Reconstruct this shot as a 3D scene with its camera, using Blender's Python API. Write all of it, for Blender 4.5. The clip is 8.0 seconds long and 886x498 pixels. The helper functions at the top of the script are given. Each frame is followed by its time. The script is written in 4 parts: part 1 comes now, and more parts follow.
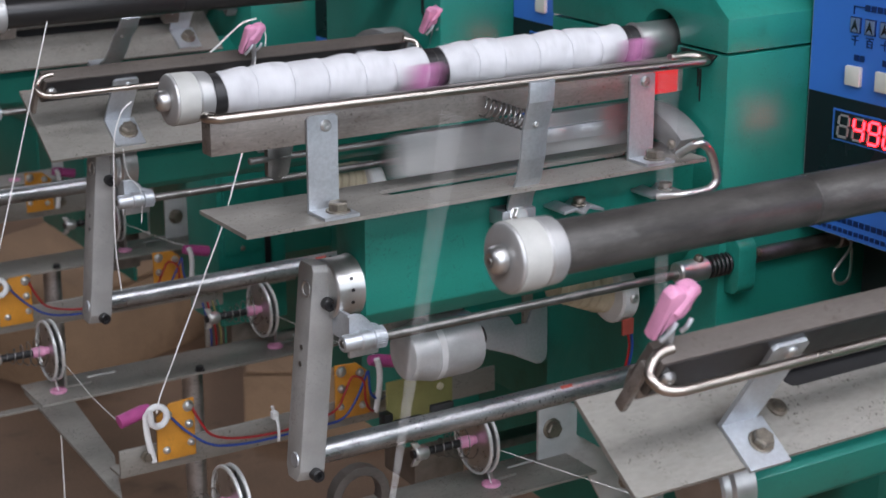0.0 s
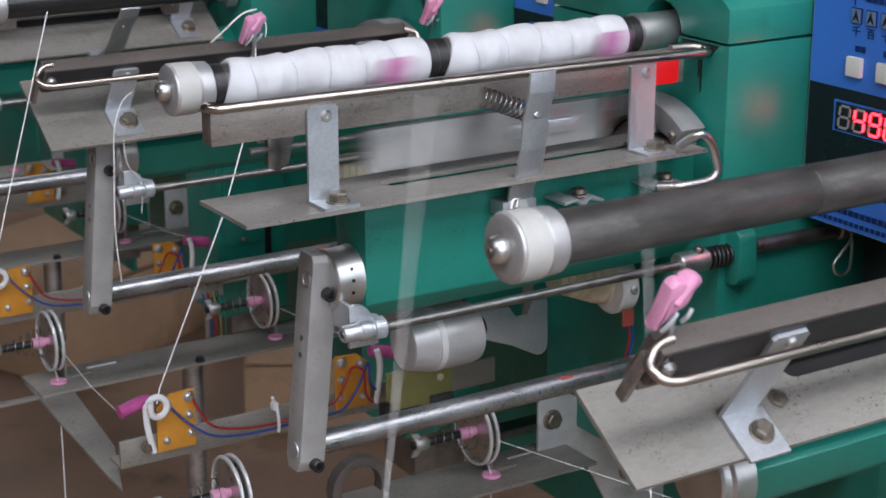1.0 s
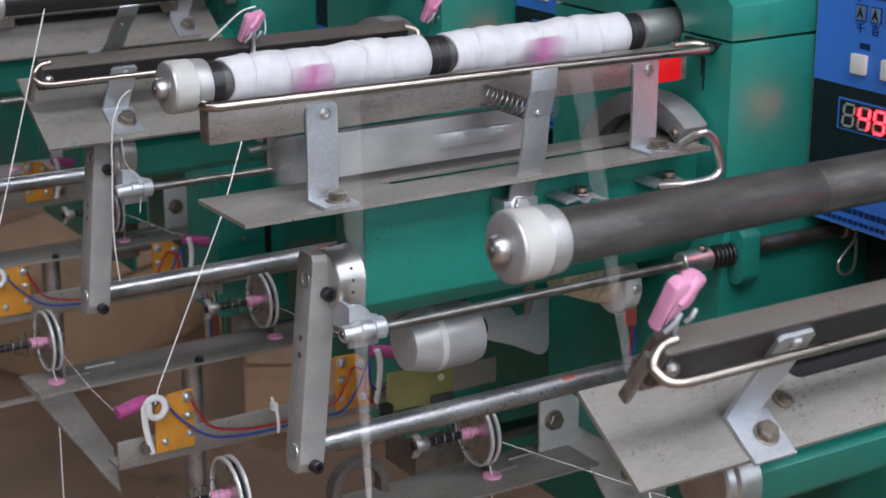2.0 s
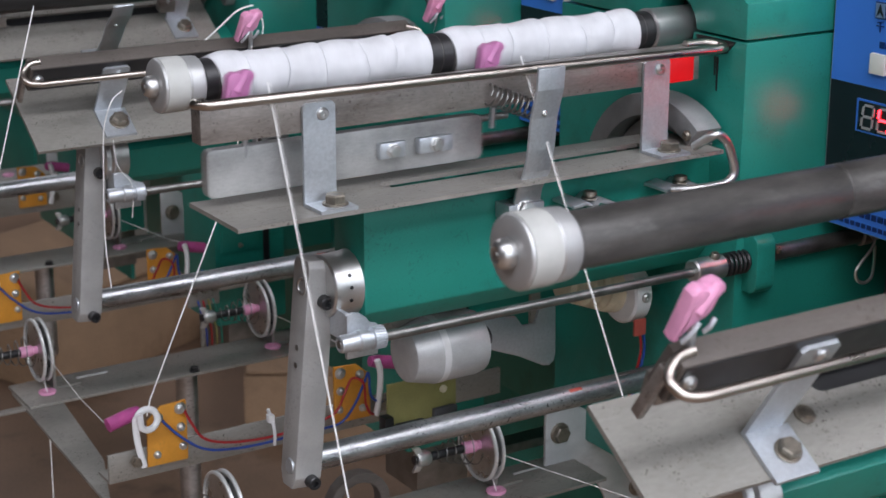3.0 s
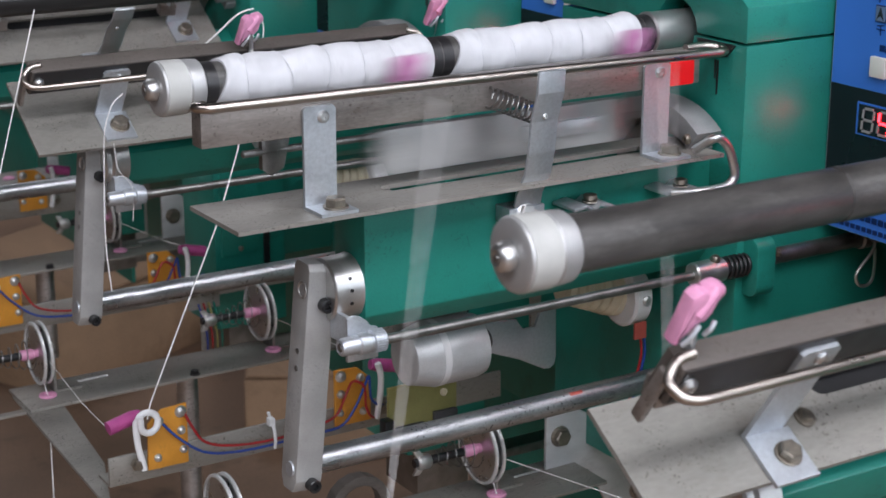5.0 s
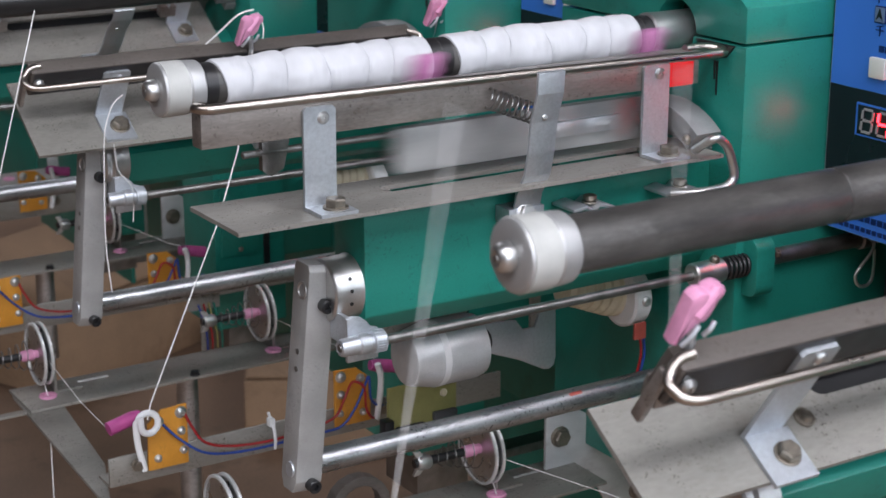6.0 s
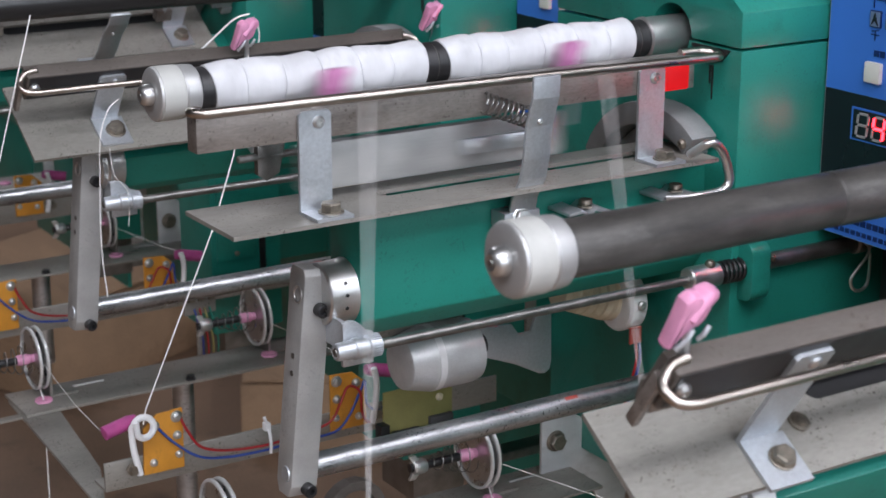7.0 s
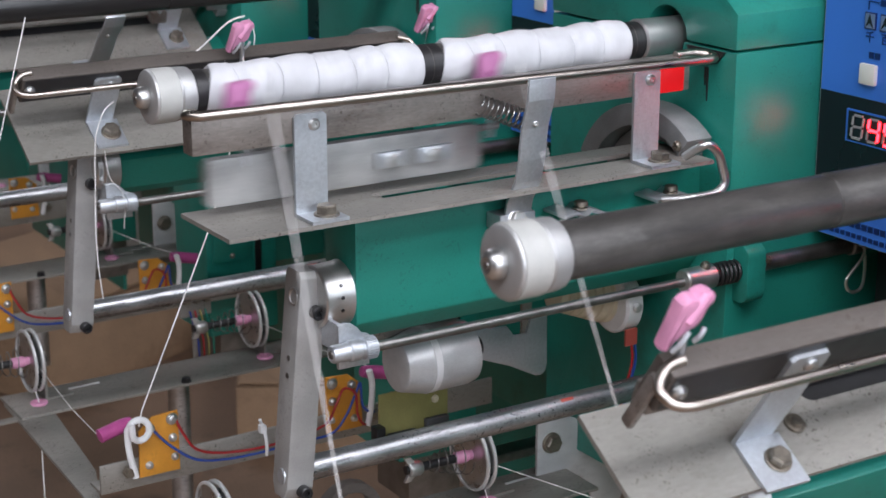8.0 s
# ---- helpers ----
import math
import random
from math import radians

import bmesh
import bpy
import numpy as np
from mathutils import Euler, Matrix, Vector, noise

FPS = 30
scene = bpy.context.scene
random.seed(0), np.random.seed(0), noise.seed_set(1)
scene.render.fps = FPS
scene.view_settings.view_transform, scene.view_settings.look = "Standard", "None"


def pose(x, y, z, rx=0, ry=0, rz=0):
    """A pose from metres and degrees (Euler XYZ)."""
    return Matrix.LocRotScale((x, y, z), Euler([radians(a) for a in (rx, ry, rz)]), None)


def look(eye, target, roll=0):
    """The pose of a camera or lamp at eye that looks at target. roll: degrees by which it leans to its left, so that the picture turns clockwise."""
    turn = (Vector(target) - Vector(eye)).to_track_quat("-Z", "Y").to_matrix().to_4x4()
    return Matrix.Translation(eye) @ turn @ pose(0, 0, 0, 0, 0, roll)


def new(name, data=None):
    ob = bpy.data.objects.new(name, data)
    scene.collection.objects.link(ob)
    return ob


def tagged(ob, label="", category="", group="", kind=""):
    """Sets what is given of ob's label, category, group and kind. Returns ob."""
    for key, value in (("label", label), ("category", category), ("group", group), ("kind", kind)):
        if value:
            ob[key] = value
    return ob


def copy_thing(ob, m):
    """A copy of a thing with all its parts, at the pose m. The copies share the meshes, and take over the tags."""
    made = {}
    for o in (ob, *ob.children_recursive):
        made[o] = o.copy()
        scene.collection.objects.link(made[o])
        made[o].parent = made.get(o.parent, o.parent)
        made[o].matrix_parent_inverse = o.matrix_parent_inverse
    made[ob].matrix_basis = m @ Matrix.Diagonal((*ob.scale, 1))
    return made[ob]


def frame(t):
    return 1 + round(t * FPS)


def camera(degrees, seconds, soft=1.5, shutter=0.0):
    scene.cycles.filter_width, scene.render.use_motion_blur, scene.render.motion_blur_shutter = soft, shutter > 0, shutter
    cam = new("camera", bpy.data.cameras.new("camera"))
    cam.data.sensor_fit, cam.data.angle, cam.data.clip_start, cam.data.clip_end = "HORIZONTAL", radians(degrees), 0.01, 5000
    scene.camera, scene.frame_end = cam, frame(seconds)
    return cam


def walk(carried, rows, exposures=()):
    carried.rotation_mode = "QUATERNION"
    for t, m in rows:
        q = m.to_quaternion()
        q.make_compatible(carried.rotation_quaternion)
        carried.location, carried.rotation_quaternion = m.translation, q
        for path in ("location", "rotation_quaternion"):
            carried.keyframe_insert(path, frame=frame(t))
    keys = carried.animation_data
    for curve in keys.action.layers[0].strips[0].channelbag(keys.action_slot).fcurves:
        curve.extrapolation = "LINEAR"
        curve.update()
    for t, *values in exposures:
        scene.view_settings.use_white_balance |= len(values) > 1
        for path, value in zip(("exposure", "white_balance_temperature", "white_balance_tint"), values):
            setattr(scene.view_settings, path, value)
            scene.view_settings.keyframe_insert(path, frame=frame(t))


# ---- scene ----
Z0 = 0.95          # height of the winding spindles over the floor
PITCH = 0.36       # distance from one winding unit to the next
HEAD = 0.348       # front of the machine heads


cam = camera(28.434, 8.0, soft=1.6, shutter=0.9)
walk(cam, [
    (0.0, look((-0.4270, -0.9426, 1.1670), (0.0832, -0.1335, 0.8750), -0.079)),
    (0.5, look((-0.4262, -0.9418, 1.1664), (0.0832, -0.1336, 0.8708), -0.057)),
    (1.0, look((-0.4267, -0.9421, 1.1659), (0.0826, -0.1341, 0.8696), -0.009)),
    (1.5, look((-0.4260, -0.9415, 1.1662), (0.0828, -0.1338, 0.8682), -0.069)),
    (1.7, look((-0.4260, -0.9415, 1.1662), (0.0828, -0.1338, 0.8682), -0.069)),
    (2.8, look((-0.3977, -0.8982, 1.1477), (0.1100, -0.0875, 0.8560), 0.051)),
    (3.0, look((-0.3977, -0.8982, 1.1477), (0.1100, -0.0875, 0.8560), 0.051)),
    (3.5, look((-0.3973, -0.8980, 1.1475), (0.1100, -0.0869, 0.8563), 0.047)),
    (4.0, look((-0.3975, -0.8978, 1.1477), (0.1104, -0.0870, 0.8568), 0.031)),
    (4.5, look((-0.3975, -0.8980, 1.1475), (0.1101, -0.0867, 0.8573), 0.057)),
    (6.0, look((-0.3985, -0.8997, 1.1480), (0.1093, -0.0884, 0.8586), 0.029)),
    (6.5, look((-0.3975, -0.8996, 1.1480), (0.1102, -0.0880, 0.8589), 0.016)),
    (7.0, look((-0.3979, -0.9003, 1.1481), (0.1118, -0.0893, 0.8610), 0.054)),
    (7.5, look((-0.3988, -0.9005, 1.1484), (0.1131, -0.0905, 0.8625), 0.047)),
    (8.0, look((-0.3981, -0.9002, 1.1484), (0.1141, -0.0904, 0.8622), 0.027)),
], exposures=((0.0, 0.0), (4.5, 0.03), (6.0, 0.08), (8.0, 0.13)))
# the nearest tray and the units behind are a little out of focus
cam.data.dof.use_dof, cam.data.dof.focus_distance, cam.data.dof.aperture_fstop = True, 1.06, 22.0

# ---- light ----
world = bpy.data.worlds.new("world")
scene.world = world
world.use_nodes = True
world.node_tree.nodes["Background"].inputs[0].default_value = (0.9, 0.95, 1.0, 1)
world.node_tree.nodes["Background"].inputs[1].default_value = 0.3
LAMP_WATTS = 30
WINDOW_WATTS = 93


# ---- materials ----
def nodes_of(name):
    m = bpy.data.materials.new(name)
    m.use_nodes = True
    nt = m.node_tree
    return m, nt, nt.nodes["Principled BSDF"]


def mat(name, color, rough=0.5, metal=0.0, vary=0.15, scale=60.0, fine=900.0, bump=0.15, spots=None, coat=0.0,
        stretch=(1, 1, 1), rough_vary=0.15, specks=None):
    """A surface with blotches and grain at two sizes; spots: (colour, amount, scale) of stains or painted shade;
    specks: the same, of clustered small marks.
    """
    m, nt, bsdf = nodes_of(name)
    n, l = nt.nodes, nt.links
    tc = n.new("ShaderNodeTexCoord")
    mp = n.new("ShaderNodeMapping")
    mp.inputs["Scale"].default_value = stretch
    l.new(tc.outputs["Object"], mp.inputs["Vector"])
    big, small = n.new("ShaderNodeTexNoise"), n.new("ShaderNodeTexNoise")
    for tex, s, d in ((big, scale, 5), (small, fine, 2)):
        tex.inputs["Scale"].default_value, tex.inputs["Detail"].default_value = s, d
        l.new(mp.outputs["Vector"], tex.inputs["Vector"])
    mix = n.new("ShaderNodeMix")
    mix.data_type = "RGBA"
    mix.inputs["A"].default_value = (*[c * (1 - vary) for c in color], 1)
    mix.inputs["B"].default_value = (*[min(1, c * (1 + vary)) for c in color], 1)
    avg = n.new("ShaderNodeMath")
    avg.operation = "ADD"
    half = n.new("ShaderNodeMath")
    half.operation = "MULTIPLY"
    half.inputs[1].default_value = 0.35
    l.new(small.outputs["Fac"], half.inputs[0])
    l.new(big.outputs["Fac"], avg.inputs[0])
    l.new(half.outputs[0], avg.inputs[1])
    ramp = n.new("ShaderNodeMapRange")
    ramp.inputs["From Min"].default_value, ramp.inputs["From Max"].default_value = 0.45, 0.9
    l.new(avg.outputs[0], ramp.inputs["Value"])
    l.new(ramp.outputs["Result"], mix.inputs["Factor"])
    out = mix.outputs["Result"]
    if spots:
        tint, amount, size = spots
        tex = n.new("ShaderNodeTexNoise")
        tex.inputs["Scale"].default_value, tex.inputs["Detail"].default_value = size, 8
        tex.inputs["Roughness"].default_value = 0.65
        l.new(mp.outputs["Vector"], tex.inputs["Vector"])
        cut = n.new("ShaderNodeMapRange")
        cut.inputs["From Min"].default_value, cut.inputs["From Max"].default_value = 0.56, 0.72
        cut.inputs["To Max"].default_value = amount
        l.new(tex.outputs["Fac"], cut.inputs["Value"])
        stain_shade = n.new("ShaderNodeMix")
        stain_shade.data_type = "RGBA"
        stain_shade.inputs["B"].default_value = (*tint, 1)
        l.new(cut.outputs["Result"], stain_shade.inputs["Factor"])
        l.new(out, stain_shade.inputs["A"])
        out = stain_shade.outputs["Result"]
    if specks:
        tint, amount, size = specks
        cuts = []
        for s, lo, hi in ((size, 0.595, 0.655), (size * 0.09, 0.45, 0.60)):
            tex = n.new("ShaderNodeTexNoise")
            tex.inputs["Scale"].default_value, tex.inputs["Detail"].default_value = s, 3
            l.new(tc.outputs["Object"], tex.inputs["Vector"])
            cut = n.new("ShaderNodeMapRange")
            cut.inputs["From Min"].default_value, cut.inputs["From Max"].default_value = lo, hi
            l.new(tex.outputs["Fac"], cut.inputs["Value"])
            cuts.append(cut)
        both = n.new("ShaderNodeMath")
        both.operation = "MULTIPLY"
        l.new(cuts[0].outputs["Result"], both.inputs[0])
        l.new(cuts[1].outputs["Result"], both.inputs[1])
        much = n.new("ShaderNodeMath")
        much.operation = "MULTIPLY"
        much.inputs[1].default_value = amount
        l.new(both.outputs[0], much.inputs[0])
        dots = n.new("ShaderNodeMix")
        dots.data_type = "RGBA"
        dots.inputs["B"].default_value = (*tint, 1)
        l.new(much.outputs[0], dots.inputs["Factor"])
        l.new(out, dots.inputs["A"])
        out = dots.outputs["Result"]
    l.new(out, bsdf.inputs["Base Color"])
    rr = n.new("ShaderNodeMapRange")
    rr.inputs["To Min"].default_value, rr.inputs["To Max"].default_value = max(0.03, rough - rough_vary), min(1, rough + rough_vary)
    l.new(big.outputs["Fac"], rr.inputs["Value"])
    l.new(rr.outputs["Result"], bsdf.inputs["Roughness"])
    bsdf.inputs["Metallic"].default_value = metal
    bsdf.inputs["Coat Weight"].default_value = coat
    if bump:
        b = n.new("ShaderNodeBump")
        b.inputs["Strength"].default_value, b.inputs["Distance"].default_value = bump, 0.0004
        l.new(avg.outputs[0], b.inputs["Height"])
        l.new(b.outputs["Normal"], bsdf.inputs["Normal"])
    return m


def glow(name, color, strength):
    m, nt, bsdf = nodes_of(name)
    bsdf.inputs["Base Color"].default_value = (*[c * 0.3 for c in color], 1)
    bsdf.inputs["Emission Color"].default_value = (*color, 1)
    bsdf.inputs["Emission Strength"].default_value = strength
    return m


GREEN = mat("green_paint", (0.015, 0.212, 0.164), 0.36, 0, 0.14, 14, 700, 0.10, ((0.012, 0.09, 0.07), 0.5, 20), rough_vary=0.06, specks=((0.01, 0.04, 0.032), 0.3, 480))
STEEL = mat("machined_steel", (0.60, 0.60, 0.59), 0.38, 0.95, 0.15, 70, 1200, 0.15)
ALU = mat("dull_aluminium", (0.60, 0.61, 0.61), 0.38, 0.3, 0.16, 50, 1500, 0.25, ((0.30, 0.31, 0.31), 0.6, 36), stretch=(0.5, 1, 1))
ALU_WHITE = mat("turned_aluminium", (0.47, 0.47, 0.465), 0.46, 0.6, 0.08, 60, 1500, 0.12)
ZINC = mat("galvanised_steel", (0.55, 0.58, 0.61), 0.45, 0.8, 0.10, 500, 2200, 0.2, specks=((0.30, 0.31, 0.33), 0.45, 1000))
PLATE = mat("grey_sheet_steel", (0.31, 0.295, 0.265), 0.52, 0.5, 0.22, 22, 500, 0.2, ((0.20, 0.18, 0.155), 0.55, 28), stretch=(0.35, 1, 1), specks=((0.055, 0.046, 0.037), 0.8, 640))
ARM = mat("cast_grey_arm", (0.40, 0.395, 0.38), 0.55, 0.45, 0.14, 50, 1200, 0.3, ((0.31, 0.305, 0.295), 0.5, 60), specks=((0.2, 0.19, 0.18), 0.3, 450))
CAST = mat("grey_cast_iron", (0.27, 0.275, 0.275), 0.55, 0.3, 0.15, 60, 900, 0.3)
PIPE = mat("drawn_steel_pipe", (0.43, 0.44, 0.45), 0.34, 0.9, 0.38, 60, 800, 0.6, ((0.10, 0.10, 0.10), 0.85, 240), stretch=(0.30, 1, 1), rough_vary=0.22, specks=((0.05, 0.05, 0.05), 0.9, 480))
BAR = mat("brown_steel_bar", (0.27, 0.243, 0.222), 0.42, 0.6, 0.38, 45, 700, 0.35, ((0.10, 0.058, 0.04), 0.8, 34), stretch=(0.3, 1, 1), specks=((0.06, 0.045, 0.035), 0.6, 450))
# darkened copy of the bar steel, with the idle bars' shade in its colour
DARK_BAR = mat("darkened_brown_bar", (0.105, 0.090, 0.079), 0.62, 0.25, 0.25, 40, 700, 0.3, ((0.075, 0.055, 0.042), 0.7, 34), stretch=(0.3, 1, 1), specks=((0.05, 0.04, 0.03), 0.5, 420))
ROD = mat("polished_rod", (0.47, 0.42, 0.375), 0.32, 1, 0.12, 60, 900, 0.1, stretch=(0.2, 1, 1))
DISC = mat("bright_pressed_steel", (0.50, 0.50, 0.49), 0.30, 0.95, 0.2, 90, 1200, 0.1)
RIM = mat("pale_polished_rim", (0.74, 0.74, 0.73), 0.35, 0.5, 0.08, 90, 1200, 0.1)
CHUCK = mat("grey_chuck_steel", (0.52, 0.51, 0.50), 0.33, 0.85, 0.2, 60, 900, 0.15, stretch=(0.3, 1, 1))
DARK_STEEL = mat("dark_steel", (0.24, 0.235, 0.225), 0.38, 0.9, 0.25, 80, 900, 0.2)
BOLT = mat("bolt_steel", (0.26, 0.23, 0.19), 0.42, 0.9, 0.25, 300, 1500, 0.3)
RUBBER = mat("dark_grey_rubber", (0.060, 0.056, 0.052), 0.37, 0, 0.40, 110, 900, 0.4, ((0.135, 0.13, 0.122), 0.75, 120), stretch=(0.28, 1, 1))
# near black: shade on the far cores and notch, and dried oil streaks
SHADE_OIL_BLACK = mat("shade_and_oil_black", (0.016, 0.015, 0.015), 0.36, 0, 0.3, 40, 900, 0.2, stretch=(0.12, 1, 1))
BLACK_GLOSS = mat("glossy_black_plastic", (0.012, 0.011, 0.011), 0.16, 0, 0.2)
TAPE = mat("black_tape", (0.018, 0.017, 0.018), 0.42, 0, 0.2, 80, 900, 0.2)
# the grey blotches stand for soft shading between the laps of yarn
YARN = mat("white_yarn", (0.56, 0.56, 0.575), 0.75, 0, 0.12, 45, 1400, 0.9, ((0.36, 0.36, 0.37), 0.6, 55), stretch=(1.4, 1, 1))
THREAD = mat("white_thread", (0.85, 0.84, 0.82), 0.8, 0, 0.06, 200, 2500, 0.2)
SLIDE = mat("dull_grey_slide", (0.40, 0.40, 0.39), 0.5, 0.5, 0.3, 40, 900, 0.2)
BAND = mat("milky_plastic_band", (0.44, 0.44, 0.415), 0.5, 0, 0.08, 80, 1200, 0.1)
PINK = mat("pink_ceramic", (0.66, 0.29, 0.45), 0.4, 0, 0.15, 120, 1500, 0.25, ((0.5, 0.16, 0.3), 0.4, 90))
PINK_DULL = mat("dull_magenta_ceramic", (0.42, 0.15, 0.31), 0.45, 0, 0.15, 120, 1500, 0.25)
MAGENTA = mat("magenta_tube", (0.42, 0.07, 0.24), 0.4, 0, 0.15, 120, 1500, 0.15)
WHITE_PLASTIC = mat("white_plastic", (0.80, 0.80, 0.80), 0.4, 0, 0.05, 80, 900, 0.1)
BEIGE = mat("beige_plastic", (0.72, 0.64, 0.47), 0.5, 0, 0.12, 60, 900, 0.2, ((0.34, 0.23, 0.12), 0.45, 50))
ORANGE = mat("orange_board", (0.62, 0.27, 0.03), 0.5, 0, 0.15, 60, 1500, 0.2, ((0.30, 0.14, 0.03), 0.5, 90))
OLIVE = mat("olive_board", (0.30, 0.28, 0.10), 0.5, 0, 0.15, 60, 900, 0.2)
RED_WIRE = mat("red_wire", (0.35, 0.015, 0.02), 0.4, 0, 0.1)
BLUE_WIRE = mat("blue_wire", (0.02, 0.06, 0.30), 0.4, 0, 0.1)
BLACK = mat("black_plastic", (0.012, 0.012, 0.013), 0.4, 0, 0.2)
PANEL_BLUE = mat("blue_panel_film", (0.05, 0.19, 0.68), 0.35, 0, 0.04, 20, 900, 0.03)
PANEL_BLACK = mat("black_panel_film", (0.010, 0.011, 0.016), 0.3, 0, 0.1, 20, 900, 0.03)
PANEL_PRINT = mat("dark_blue_print", (0.005, 0.02, 0.12), 0.4, 0, 0.05)
TOGGLE_FACE = mat("grey_blue_key", (0.15, 0.22, 0.36), 0.4, 0, 0.06)
PANEL_EDGE = mat("grey_panel_edge", (0.42, 0.43, 0.46), 0.4, 0.3, 0.06)
BUTTON = mat("ivory_button", (0.80, 0.80, 0.74), 0.4, 0, 0.04)
RED_PLASTIC = mat("faded_red_plastic", (0.50, 0.10, 0.075), 0.45, 0, 0.15)
LED = glow("red_lamp_lens", (1.0, 0.005, 0.010), 0.42)
DIGIT_ON = glow("lit_red_segment", (1.0, 0.006, 0.010), 34)
DIGIT_OFF = mat("unlit_segment", (0.34, 0.33, 0.33), 0.5, 0, 0.05)
# dark stains, deepened to stand for shadows under the machines as well
FLOOR = mat("brown_floor_paint", (0.20, 0.125, 0.080), 0.6, 0, 0.35, 3, 200, 0.2, ((0.03, 0.02, 0.014), 0.75, 5))
WALL = mat("grey_wall_plaster", (0.075, 0.075, 0.077), 0.9, 0, 0.06, 3, 200, 0.2)
CARDBOARD = mat("brown_cardboard", (0.31, 0.195, 0.116), 0.8, 0, 0.18, 12, 260, 0.35, ((0.09, 0.055, 0.03), 0.5, 9), stretch=(1, 0.2, 1))
LAMP_WHITE = mat("white_lamp_housing", (0.8, 0.8, 0.8), 0.5, 0, 0.03)
TUBE_GLOW = glow("lamp_tube", (0.95, 0.98, 1.0), 3)


# ---- mesh helpers ----
def V(*a):
    return Vector(a)


def box(bm, x0, x1, y0, y1, z0, z1, bevel=0.0, m=None):
    made = bmesh.ops.create_cube(bm, size=1)["verts"]
    for v in made:
        v.co = Vector(((x0 + x1) / 2 + v.co.x * (x1 - x0), (y0 + y1) / 2 + v.co.y * (y1 - y0), (z0 + z1) / 2 + v.co.z * (z1 - z0)))
    if bevel:
        es = list({e for v in made for e in v.link_edges})
        r = bmesh.ops.bevel(bm, geom=es, offset=bevel, segments=2, affect="EDGES", profile=0.6)
        made = list({v for f in r["faces"] for v in f.verts} | {v for v in made if v.is_valid})
    if m is not None:
        bmesh.ops.transform(bm, matrix=m, verts=made)
    return bm


def frame_of(d):
    d = d.normalized()
    a = Vector((0, 0, 1)) if abs(d.z) < 0.9 else Vector((0, 1, 0))
    s = d.cross(a).normalized()
    return s, s.cross(d).normalized()


def lathe(bm, p0, p1, profile, seg=32, caps=True):
    """A turned body from p0 to p1; profile: (distance from p0, radius) pairs; caps: close its ends."""
    p0, p1 = Vector(p0), Vector(p1)
    d = (p1 - p0).normalized()
    s, u = frame_of(d)
    rings = []
    for at, r in profile:
        c = p0 + d * at
        rings.append([bm.verts.new(c + (s * math.cos(2 * math.pi * i / seg) + u * math.sin(2 * math.pi * i / seg)) * r) for i in range(seg)])
    for a, b in zip(rings, rings[1:]):
        for i in range(seg):
            bm.faces.new((a[i], a[(i + 1) % seg], b[(i + 1) % seg], b[i]))
    if caps:
        bm.faces.new(rings[0][::-1])
        bm.faces.new(rings[-1])
    return bm


def cyl(bm, p0, p1, r, seg=24, chamfer=0.0):
    n = (Vector(p1) - Vector(p0)).length
    c = min(chamfer, n / 3, r / 2)
    prof = [(0, r - c), (c, r), (n - c, r), (n, r - c)] if c else [(0, r), (n, r)]
    return lathe(bm, p0, p1, prof, seg)


def hexbolt(bm, p, d, r, h):
    """A hexagon head on a washer, standing on p along d."""
    p, d = Vector(p), Vector(d).normalized()
    lathe(bm, p, p + d, [(0, r * 1.34), (h * 0.18, r * 1.34), (h * 0.22, r * 1.28)], 20)
    lathe(bm, p + d * h * 0.2, p + d * 2, [(0, r * 1.12), (h * 0.66, r * 1.12), (h * 0.8, r * 0.95)], 6)
    return bm


def screw(bm, p, d, r, h):
    p, d = Vector(p), Vector(d).normalized()
    lathe(bm, p, p + d, [(0, r), (h * 0.5, r), (h, r * 0.66), (h, r * 0.30), (h * 0.6, r * 0.24)], 16)
    return bm


def wire(bm, pts, r, seg=8, smooth=6, closed=False):
    """A round wire through points, rounded by a Catmull-Rom curve."""
    pts = [Vector(p) for p in pts]
    path = []
    n = len(pts)
    if smooth and n > 2:
        for i in range(n - 1):
            a, b, c, d = pts[max(i - 1, 0)], pts[i], pts[i + 1], pts[min(i + 2, n - 1)]
            for k in range(smooth):
                t = k / smooth
                path.append(0.5 * ((2 * b) + (c - a) * t + (2 * a - 5 * b + 4 * c - d) * t * t + (3 * b - a - 3 * c + d) * t ** 3))
        path.append(pts[-1])
    else:
        path = pts
    rings = []
    s = None
    for i, p in enumerate(path):
        d = (path[min(i + 1, len(path) - 1)] - path[max(i - 1, 0)]).normalized()
        if s is None:
            s, u = frame_of(d)
        s = (s - d * s.dot(d)).normalized()
        u = d.cross(s)
        rings.append([bm.verts.new(p + (s * math.cos(2 * math.pi * k / seg) + u * math.sin(2 * math.pi * k / seg)) * r) for k in range(seg)])
    for a, b in zip(rings, rings[1:]):
        for i in range(seg):
            bm.faces.new((a[i], a[(i + 1) % seg], b[(i + 1) % seg], b[i]))
    bm.faces.new(rings[0][::-1])
    bm.faces.new(rings[-1])
    return bm


def coil(bm, p0, p1, r, turns, wr, r1=None):
    p0, p1 = Vector(p0), Vector(p1)
    d = p1 - p0
    s, u = frame_of(d)
    n = int(turns * 14)
    r1 = r if r1 is None else r1
    return wire(bm, [p0 + d * (i / n) + (s * math.cos(i / 14 * 2 * math.pi) + u * math.sin(i / 14 * 2 * math.pi)) * (r + (r1 - r) * i / n) for i in range(n + 1)], wr, 6, 0)


